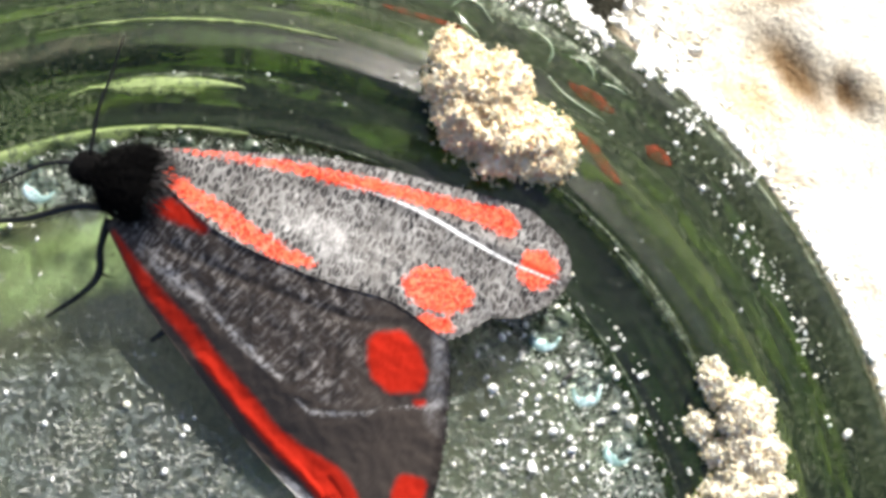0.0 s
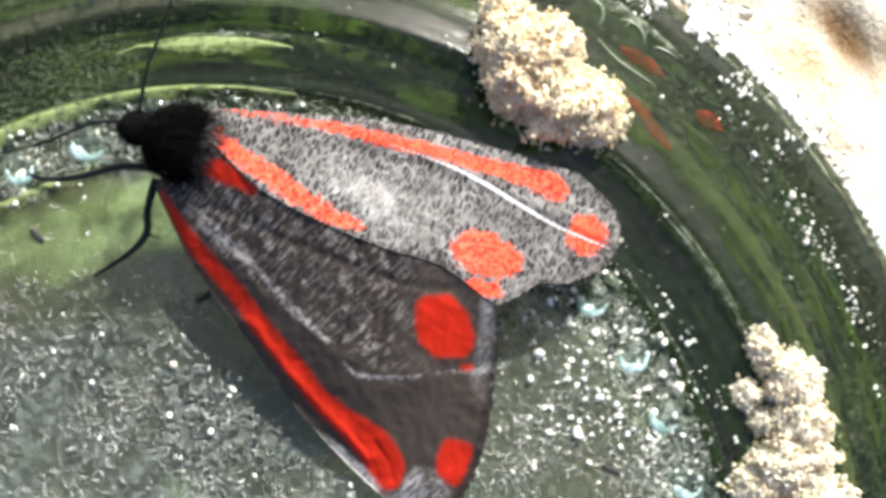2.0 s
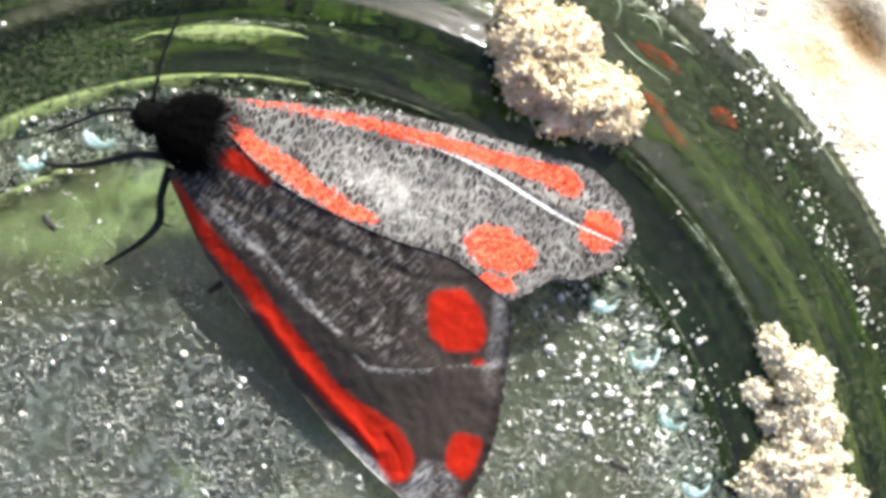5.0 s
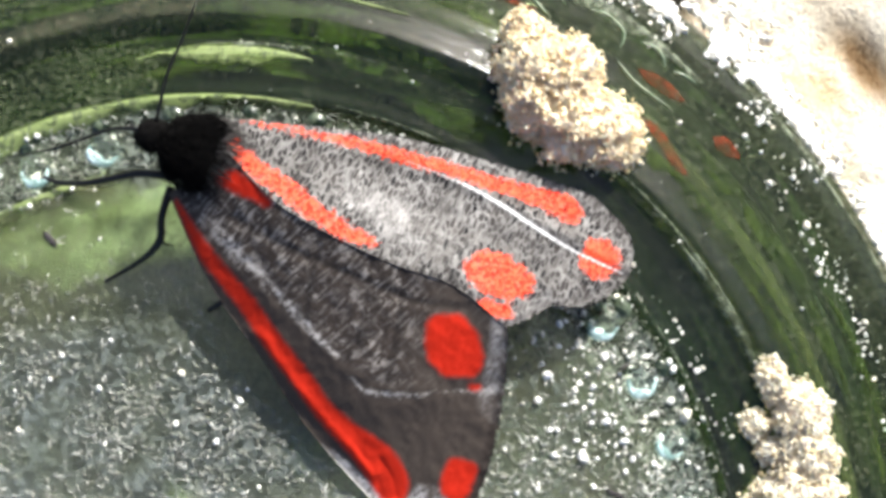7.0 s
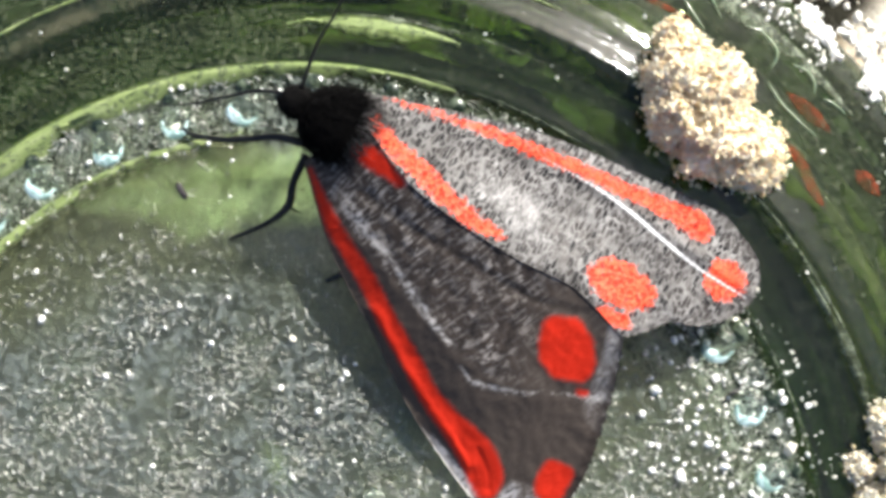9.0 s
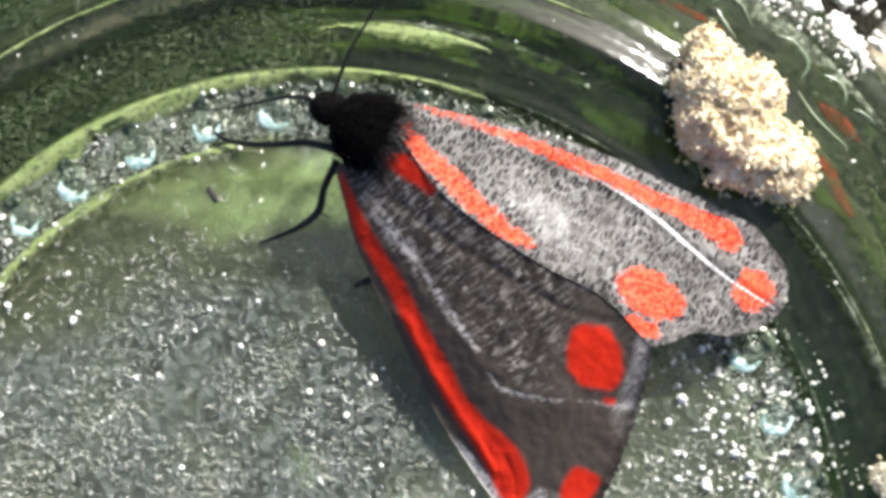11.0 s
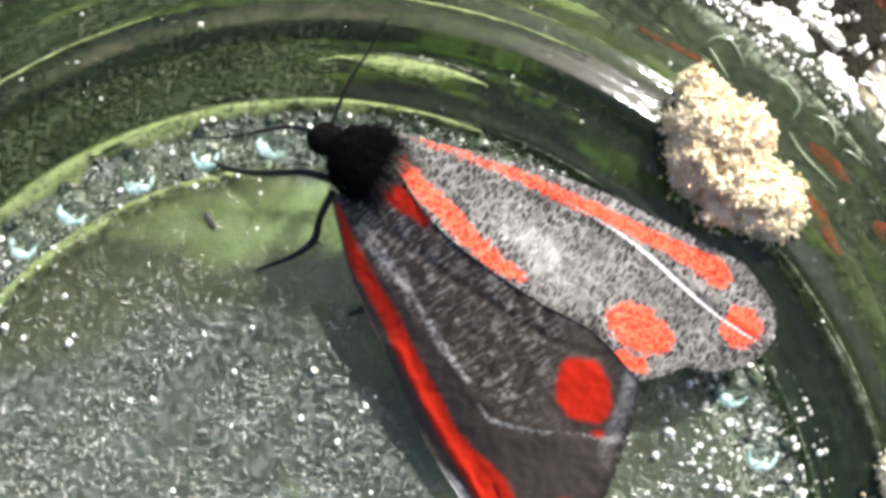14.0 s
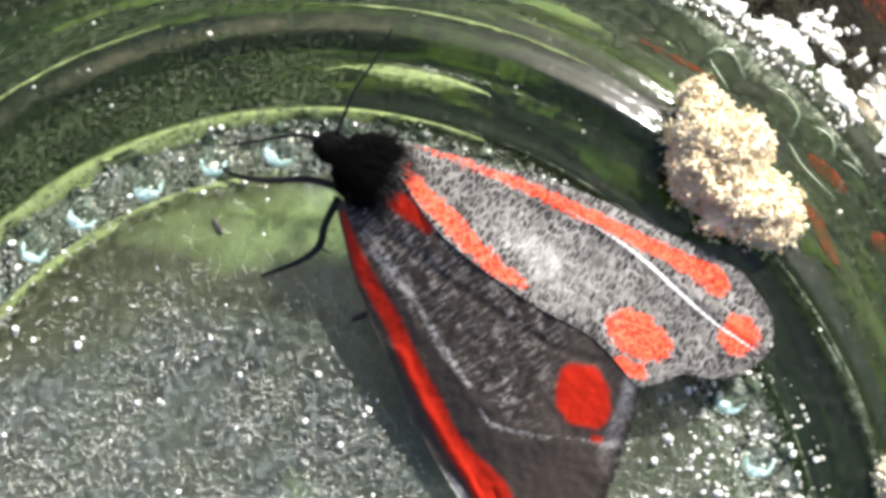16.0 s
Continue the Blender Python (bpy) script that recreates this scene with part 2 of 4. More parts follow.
def make_ground():
    m = Mat("pale_sandy_stone")
    big = m.noise(m.pos, 0.10, 4.0, 0.6)
    mid = m.noise(m.pos, 0.45, 4.0, 0.6)
    fine = m.noise(m.pos, 3.0, 4.0, 0.7)
    col = m.mix(smooth_between(m, big, 0.4, 0.65), (0.80, 0.73, 0.60), (0.66, 0.50, 0.29))
    col = m.mix(m.math("MULTIPLY", smooth_between(m, mid, 0.5, 0.75), 0.7), col, (0.78, 0.73, 0.63))
    col = m.mix(m.math("MULTIPLY", smooth_between(m, fine, 0.55, 0.8), 0.4), col, (0.42, 0.29, 0.14))
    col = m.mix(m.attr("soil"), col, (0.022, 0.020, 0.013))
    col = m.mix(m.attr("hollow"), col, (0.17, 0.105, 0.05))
    m.bump(m.math("ADD", fine, m.math("MULTIPLY", mid, 2.0)), 0.6, 0.5)
    return m.set(color=col, rough=0.9, spec=0.15)


def make_wing():
    m = Mat("grey_scaled_wing_with_red_marks")
    al, ac = m.attr("along"), m.attr("across")
    share, dark, red_at = m.attr("net"), m.attr("dark"), m.attr("red")
    wander = m.math("MULTIPLY", m.noise(m.pos, 0.8, 2.0), 0.3)
    mott = m.noise(m.pos, 0.55, 3.0)
    grit = m.noise(m.pos, 6.0, 3.0, 0.75)
    # pale net of scale rows: long narrow cells across the wing
    grid = m.join(m.math("MULTIPLY", m.math("ADD", al, wander), 5.6), m.math("MULTIPLY", m.math("ADD", ac, wander), 1.85))
    edge, chance = m.voronoi(grid, 1.0, "DISTANCE_TO_EDGE"), m.cell(grid)
    fine = m.noise(m.join(al, m.math("MULTIPLY", ac, 0.28)), 7.0, 3.0, 0.72, 0.4)
    line = m.math("MULTIPLY", smooth_between(m, edge, 0.18, 0.05), smooth_between(m, grit, 0.28, 0.48))
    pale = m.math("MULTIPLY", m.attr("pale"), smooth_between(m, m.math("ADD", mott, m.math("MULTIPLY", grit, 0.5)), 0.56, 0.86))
    # dark greys with grey-brown strokes: shade painted into the wing turned from the sun
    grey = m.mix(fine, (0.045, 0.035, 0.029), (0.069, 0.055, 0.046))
    broad = m.noise(m.join(al, m.math("MULTIPLY", ac, 0.24)), 5.4, 4.0, 0.70, 0.5)
    groove = smooth_between(m, m.noise(m.join(m.math("MULTIPLY", al, 0.10), ac), 1.3, 2.0, 0.5, 0.2), 0.44, 0.56)
    long_lines = m.noise(m.join(m.math("MULTIPLY", al, 0.5), m.math("MULTIPLY", ac, 1.6)), 3.2, 3.0, 0.7, 0.3)
    strokes = m.math("ADD", smooth_between(m, broad, 0.49, 0.60), m.math("MULTIPLY", smooth_between(m, long_lines, 0.54, 0.64), 0.4), clamp=True)
    strokes = m.math("MULTIPLY", strokes, m.math("MULTIPLY", smooth_between(m, mott, 0.22, 0.46), m.math("ADD", 0.4, m.math("MULTIPLY", groove, 0.6))))
    # strokes only inside the fold, painting scales that catch the sun
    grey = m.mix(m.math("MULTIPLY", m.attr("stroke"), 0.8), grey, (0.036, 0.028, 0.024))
    grey = m.mix(m.math("MULTIPLY", strokes, m.attr("stroke")), grey, (0.26, 0.232, 0.212))
    # silvery highlight painted along the raised fold
    crest_glint = m.math("MULTIPLY", smooth_between(m, m.math("ADD", m.attr("crest_glint"), m.math("MULTIPLY", m.math("SUBTRACT", fine, 0.5), 0.6)), -0.05, 0.16), smooth_between(m, mott, 0.30, 0.46))
    grey = m.mix(m.math("MULTIPLY", crest_glint, smooth_between(m, m.noise(m.pos, 4.0, 3.0, 0.7), 0.36, 0.60)), grey, (0.40, 0.37, 0.35))
    # netted wing
    hollow = m.mix(grit, (0.016, 0.0135, 0.013), (0.055, 0.047, 0.044))
    hollow = m.mix(m.math("MULTIPLY", smooth_between(m, chance, 0.55, 0.95), 0.35), hollow, (0.20, 0.185, 0.175))
    beside_red = m.math("MULTIPLY", smooth_between(m, red_at, -0.75, -0.35), smooth_between(m, red_at, 0.0, -0.16))
    black = m.math("MULTIPLY", smooth_between(m, m.math("ADD", chance, m.math("MULTIPLY", m.math("ADD", beside_red, dark), -0.5)), 0.13, 0.07), smooth_between(m, edge, 0.06, 0.16))
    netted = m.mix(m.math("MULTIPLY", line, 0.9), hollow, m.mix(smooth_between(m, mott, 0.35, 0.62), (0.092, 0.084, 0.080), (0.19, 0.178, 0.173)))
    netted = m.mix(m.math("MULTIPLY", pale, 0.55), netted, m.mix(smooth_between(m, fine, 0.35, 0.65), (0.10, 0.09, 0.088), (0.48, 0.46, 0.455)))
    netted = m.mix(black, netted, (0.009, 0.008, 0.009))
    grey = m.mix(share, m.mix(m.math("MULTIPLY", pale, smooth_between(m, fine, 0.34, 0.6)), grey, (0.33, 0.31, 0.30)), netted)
    # crease shade put into the colour, with the right wing's dark markings
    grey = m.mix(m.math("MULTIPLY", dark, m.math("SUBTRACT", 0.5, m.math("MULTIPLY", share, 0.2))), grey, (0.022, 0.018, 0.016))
    # red marks: scaly and ragged on the sunlit wing, plain and darker on the shaded one
    redgrain = smooth_between(m, grit, 0.35, 0.65)
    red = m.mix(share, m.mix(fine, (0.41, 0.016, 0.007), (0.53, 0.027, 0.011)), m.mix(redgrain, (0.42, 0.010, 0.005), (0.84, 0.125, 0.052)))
    red = m.mix(m.math("MULTIPLY", smooth_between(m, m.voronoi(m.pos, 2.2), 0.30, 0.16), m.math("MULTIPLY", share, 0.8)), red, (0.12, 0.012, 0.01))
    ragged = m.math("MULTIPLY", m.math("SUBTRACT", m.noise(m.pos, 3.6, 4.0, 0.7), 0.5), m.math("ADD", 0.25, m.math("MULTIPLY", share, 0.95)))
    isred = smooth_between(m, m.math("MULTIPLY", m.math("ADD", red_at, ragged), m.math("ADD", 0.5, m.math("MULTIPLY", share, 0.5))), -0.09, 0.09)
    col = m.mix(isred, grey, red)
    # white glint painted along the raised vein
    col = m.mix(m.math("MULTIPLY", smooth_between(m, m.attr("light_line"), -0.04, 0.05), smooth_between(m, grit, 0.25, 0.45)), col, (0.78, 0.76, 0.75))
    col = m.mix(m.math("MULTIPLY", m.attr("fringe"), smooth_between(m, m.noise(m.pos, 3.0, 3.0), 0.3, 0.5)), col, (0.028, 0.022, 0.019))
    gloss = m.math("MULTIPLY", m.math("SUBTRACT", 1.0, m.math("MULTIPLY", isred, 0.55)), m.math("ADD", 0.08, m.math("MULTIPLY", m.math("ADD", m.math("MULTIPLY", line, share), pale, clamp=True), 0.4)))
    m.bump(m.math("ADD", fine, m.math("MULTIPLY", m.math("MULTIPLY", line, share), 0.8)), 0.5, 0.09)
    return m.set(color=col, rough=0.45, spec=gloss)


def make_black(name, tone, rough, gloss):
    m = Mat(name)
    v = m.noise(m.pos, 3.0, 3.0)
    return m.set(color=m.mix(v, (tone, tone * 0.9, tone * 0.85), (tone * 2.2, tone * 2, tone * 2)), rough=rough, spec=gloss)


GLASS, CLEAR, BLADE, FILM = make_glass(), make_clear(), make_blade(), make_film()
LIME, PATCH_TINT, BEAD_GLINT, LINT = make_lime(), make_light_patch(), make_bead_glint(), make_lint()
GREEN_LINE, DEEP_GREEN, SILVER_LINE, CAP = make_green_line(), make_deep_green(), make_silver_line(), make_cap()
RED_TINT, PALE_GLASS = make_red_tint(), make_pale_glass()
SAND = make_sand("beige_sand_grains", (0.66, 0.44, 0.20), (0.84, 0.66, 0.40), (0.89, 0.79, 0.58), 0.3)
WHITE_SAND = make_sand("white_sand_grains", (0.60, 0.55, 0.44), (0.82, 0.79, 0.72), (0.88, 0.87, 0.84), 0.05)
PALE_SAND = make_sand("pale_sand_grains", (0.48, 0.36, 0.20), (0.74, 0.62, 0.42), (0.86, 0.79, 0.64), 0.3)
STONE, WING = make_ground(), make_wing()
FUR = make_black("black_fur", 0.002, 0.9, 0.06)
DRY = make_black("dry_brown_plant", 0.03, 0.8, 0.2)
GREY_FUR = make_black("grey_brown_fur", 0.05, 0.8, 0.25)
CHITIN = make_black("black_chitin", 0.003, 0.35, 0.35)


# ---- mesh helpers (millimetres in, metres out) ----
def mesh_from(name, verts, faces, mat, smooth=True):
    me = bpy.data.meshes.new(name)
    me.from_pydata((np.asarray(verts, float) * MM).tolist(), [], faces)
    me.materials.append(mat)
    if smooth:
        me.polygons.foreach_set("use_smooth", [True] * len(me.polygons))
    me.update()
    return me


def part(name, me, parent=None, label=""):
    ob = new(name, me)
    if parent is not None:
        ob.parent = parent
    return tagged(ob, label)


def put_attr(me, name, values):
    a = me.attributes.new(name, "FLOAT", "POINT")
    a.data.foreach_set("value", np.asarray(values, np.float32))


def spline(pts, t):
    """Catmull-Rom through pts; t from 0 to 1, an array."""
    p = np.asarray(pts, float)
    p = np.vstack([2 * p[0] - p[1], p, 2 * p[-1] - p[-2]])
    n = len(p) - 3
    s = np.clip(np.asarray(t, float), 0, 1) * n
    i = np.minimum(s.astype(int), n - 1)
    f = (s - i)[..., None]
    a, b, c, d = p[i], p[i + 1], p[i + 2], p[i + 3]
    return 0.5 * (2 * b + (c - a) * f + (2 * a - 5 * b + 4 * c - d) * f**2 + (3 * b - a - 3 * c + d) * f**3)


def revolve(profile, steps):
    prof = np.asarray(profile, float)
    verts, faces = [], []
    rows = []
    for r, z in prof:
        if r < 1e-6:
            rows.append([len(verts)] * steps)
            verts.append((CX, CY, z))
        else:
            rows.append(list(range(len(verts), len(verts) + steps)))
            for k in range(steps):
                a = 2 * math.pi * k / steps
                verts.append((CX + r * math.cos(a), CY + r * math.sin(a), z))
    for a, b in zip(rows, rows[1:]):
        for k in range(steps):
            j = (k + 1) % steps
            q = [a[k], a[j], b[j], b[k]]
            q = [v for i, v in enumerate(q) if v not in q[:i]]
            faces.append(q[::-1])
    return verts, faces


def tube(pts, radii, steps=24, sides=8):
    """A tapered tube along a smooth line, closed at both ends."""
    t = np.linspace(0, 1, steps)
    c = spline(pts, t)
    r = np.interp(t, np.linspace(0, 1, len(radii)), radii)
    tan = np.gradient(c, axis=0)
    tan /= np.linalg.norm(tan, axis=1, keepdims=True)
    verts, faces = [], []
    ref = np.array([0, 0, 1.0]) if abs(tan[0][2]) < 0.9 else np.array([1.0, 0, 0])
    for i in range(steps):
        s = np.cross(tan[i], ref)
        s /= np.linalg.norm(s)
        u = np.cross(s, tan[i])
        for k in range(sides):
            a = 2 * math.pi * k / sides
            verts.append(c[i] + r[i] * (math.cos(a) * s + math.sin(a) * u))
    for i in range(steps - 1):
        for k in range(sides):
            j = (k + 1) % sides
            faces.append((i * sides + k, i * sides + j, (i + 1) * sides + j, (i + 1) * sides + k))
    faces.append(tuple(range(sides))[::-1])
    faces.append(tuple(range((steps - 1) * sides, steps * sides)))
    return verts, faces


def unit_grain(level):
    bm = bmesh.new()
    bmesh.ops.create_icosphere(bm, subdivisions=level, radius=1.0)
    v = np.array([x.co[:] for x in bm.verts])
    f = np.array([[x.index for x in p.verts] for p in bm.faces])
    bm.free()
    return v, f


ICO1, ICO2 = unit_grain(1), unit_grain(2)


def grain_mesh(name, centres, radii, mat, rng, ico=ICO2, smooth=False):
    """Many uneven grains in one mesh."""
    v0, f0 = ico
    verts, faces = [], []
    for i, (c, r) in enumerate(zip(centres, radii)):
        s = rng.uniform(0.7, 1.25, 3)
        q = Euler(rng.uniform(0, 6.28, 3)).to_matrix()
        v = v0 * (1 + rng.uniform(-0.35, 0.35, (len(v0), 1))) * s * r
        verts.append(v @ np.array(q).T + c)
        faces.append(f0 + i * len(v0))
    return mesh_from(name, np.vstack(verts), np.vstack(faces).tolist(), mat, smooth)


def blob(centre, axes, levels, rough, seed, turn=0.0):
    """An uneven rounded lump."""
    bm = bmesh.new()
    bmesh.ops.create_icosphere(bm, subdivisions=levels, radius=1.0)
    v = np.array([x.co[:] for x in bm.verts])
    f = [[x.index for x in p.verts] for p in bm.faces]
    bm.free()
    k = np.array([1 + rough * noise.fractal(Vector(p) * 2.0 + Vector((seed, 0, 0)), 0.6, 2.0, 4) for p in v])
    v = v * k[:, None] * np.array(axes)
    c, s = math.cos(radians(turn)), math.sin(radians(turn))
    v = v @ np.array([[c, s, 0], [-s, c, 0], [0, 0, 1]]) + np.array(centre)
    return v, f


_r = np.linspace(0, 35.6, 1400)
_z = np.interp(_r, [p[0] for p in PROFILE_TOP], [p[1] for p in PROFILE_TOP])
_k = np.exp(-((np.arange(-15, 16) * (_r[1] - _r[0]) / 0.14) ** 2))
_pad = np.concatenate([np.full(15, _z[0]), _z, _z[-1] + (np.arange(15) + 1) * (_z[-1] - _z[-2])])
TOP_LINE = np.stack([_r, np.convolve(_pad, _k / _k.sum(), "valid")], -1)


def dish_height(r):
    return np.interp(r, TOP_LINE[:, 0], TOP_LINE[:, 1])


# ---- ground ----
def build_ground():
    # fine cells near the dish, wider and wider ones out to the horizon
    n = 150
    s = np.linspace(-1, 1, 2 * n + 1)
    step = np.sign(s) * (70 * np.abs(s) + 4e4 * np.abs(s) ** 14)
    gx, gy = np.meshgrid(step + 18, step - 4, indexing="ij")
    z = np.full(gx.shape, GROUND)
    near = np.exp(-((gx - 10) ** 2 + (gy + 5) ** 2) / 90.0**2)
    for i in range(gx.shape[0]):
        for j in range(gx.shape[1]):
            if near[i, j] > 0.02:
                z[i, j] += near[i, j] * 0.9 * noise.fractal(Vector((gx[i, j] * 0.12, gy[i, j] * 0.12, 3.0)), 0.8, 2.0, 4)
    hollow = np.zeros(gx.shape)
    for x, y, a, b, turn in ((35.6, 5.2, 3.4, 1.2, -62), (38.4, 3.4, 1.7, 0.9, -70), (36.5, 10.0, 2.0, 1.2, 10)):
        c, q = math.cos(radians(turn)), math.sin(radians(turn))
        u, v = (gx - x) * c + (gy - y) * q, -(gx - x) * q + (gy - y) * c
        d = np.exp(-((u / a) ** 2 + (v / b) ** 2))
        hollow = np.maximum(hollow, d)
        z -= 0.7 * d
    rad = np.hypot(gx - CX, gy - CY)
    z = np.where(rad < 37, GROUND, z)
    soil = np.clip(((gy - 9.0) - 0.9 * (gx - 26)) / 2.0 + 0.5, 0, 1) * (rad < 120)
    # ground under the dish darkened too, dimming what shows through the glass
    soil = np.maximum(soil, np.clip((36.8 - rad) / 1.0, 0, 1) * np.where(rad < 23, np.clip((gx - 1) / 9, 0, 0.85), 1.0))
    verts = np.stack([gx, gy, z], -1).reshape(-1, 3)
    m = 2 * n + 1
    idx = np.arange(m * m).reshape(m, m)
    faces = np.stack([idx[:-1, :-1], idx[1:, :-1], idx[1:, 1:], idx[:-1, 1:]], -1).reshape(-1, 4).tolist()
    me = mesh_from("ground", verts, faces, STONE)
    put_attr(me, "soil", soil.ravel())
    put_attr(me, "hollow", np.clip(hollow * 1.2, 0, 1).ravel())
    tagged(new("ground", me), "pale sunlit sandy stone ground with brown hollows", "ground", kind="structure")


def build_grass():
    rng = np.random.default_rng(5)
    # long blades bent round the foot of the dish, short ones below its floor
    plan = []
    for k in range(280):
        plan.append((rng.uniform(24, 33.5), rng.uniform(0, 6.283), rng.uniform(8, 30), rng.uniform(0.3, 1.5), rng.normal(0, 1.2), rng.uniform(0.2, 3.5)))
    for k in range(12):
        plan.append((23 * math.sqrt(rng.uniform(0, 1)), rng.uniform(0, 6.283), rng.uniform(2, 7), rng.uniform(0.3, 1.2), rng.normal(0, 2.0), rng.uniform(0.2, 4.5)))
    blades(plan, "grass", BLADE)
    tagged(bpy.data.objects["grass"], "dull green grass flattened under the glass dish", "grass", kind="stuff")
    # pale blades added to stand in for lime streaks refracted by the glass
    for r, a, ln, w, lean, up in ((25.4, 81, 9, 0.45, 0.8, 5.2),
                                  (30.6, 99, 24, 0.5, 1.5, 3.6), (29.8, 84, 14, 0.35, 0.5, 3.8), (27.2, 88, 17, 0.55, 0.8, 5.1), (28.0, 74, 11, 0.7, -0.8, 4.6), (29.0, 93, 20, 0.6, 1.0, 4.2), (26.4, 68, 7, 0.9, 0.6, 5.1), (25.0, 57, 5, 1.0, 0.4, 5.1), (31.2, 80, 16, 0.5, -0.6, 3.0)):
        ob = blades([(r, radians(a), ln, w, lean, up)], "grass_blade", LIME)
        tagged(ob, "pale green blade added under the glass for refracted streaks", "grass blade", group="pale blades under the dish")


def build_light_patch(outline, z, label):
    """A soft torn-edged patch flat against the underside of the glass, standing in for green light from below."""
    c = np.array(outline)
    xs, ys = np.arange(c[:, 0].min() - 1.2, c[:, 0].max() + 1.2, 0.2), np.arange(c[:, 1].min() - 1.2, c[:, 1].max() + 1.2, 0.2)
    gx, gy = np.meshgrid(xs, ys, indexing="ij")
    top = np.stack([gx, gy, z + 0.08 * np.sin(gx * 0.9) * np.cos(gy * 0.7)], -1).reshape(-1, 3)
    idx = np.arange(len(top)).reshape(gx.shape)
    q = np.stack([idx[:-1, :-1], idx[1:, :-1], idx[1:, 1:], idx[:-1, 1:]], -1).reshape(-1, 4)
    me = mesh_from("tint_scrap", np.vstack([top, top - np.array((0, 0, 0.12))]), np.concatenate([q, q[:, ::-1] + len(top)]).tolist(), PATCH_TINT)
    put_attr(me, "body", np.tile(np.clip(inside_patch(top, outline) / 1.3 + 0.55, 0, 1), 2))
    tagged(new("tint_scrap", me), label, "leaf", group="pale leaves under the dish")


def blades(plan, name, mat):
    verts, faces = [], []
    for r, a, ln, w, lean, up in plan:
        n = 9 if ln > 7 else 5
        base = len(verts)
        for i in range(n):
            t = i / (n - 1) - 0.5
            b, q = a + ln * t / max(r, 6), r + lean * t
            rad = np.array([math.cos(b), math.sin(b), 0])
            c = np.array([CX, CY, GROUND + up]) + q * rad
            h = w * (1 - (2 * abs(t)) ** 2) * 0.5 + 0.02
            verts += [c - rad * h, c + np.array([0, 0, -0.06]), c + rad * h]
        for i in range(n - 1):
            b = base + 3 * i
            faces += [(b, b + 1, b + 4, b + 3), (b + 1, b + 2, b + 5, b + 4)]
    return new(name, mesh_from(name, verts, faces, mat))


# ---- glass dish ----
def ring_strip(r, w, az0, az1, seed, lift=0.08, ragged=0.0):
    """A low raised strip that follows the dish's top round its axis."""
    n, m = max(12, int(abs(az1 - az0) * 2)), 7
    verts, faces = [], []
    for i in range(n):
        t = i / (n - 1)
        a = radians(az0 + (az1 - az0) * t)
        taper = math.sin(math.pi * t) ** 0.8
        off = ragged * noise.fractal(Vector((t * abs(az1 - az0) * 0.25, seed, 0.0)), 0.8, 2.0, 4)
        for k in range(m):
            q = 2 * k / (m - 1) - 1
            rr = r + 0.5 * w * taper * q + (off if q < 0 else 0)
            verts.append((CX + rr * math.cos(a), CY + rr * math.sin(a), float(dish_height(rr)) + lift * (1 - q**4) - 0.05 * q * q))
    for i in range(n - 1):
        for k in range(m - 1):
            b = i * m + k
            faces.append((b, b + m, b + m + 1, b + 1))
    return verts, faces


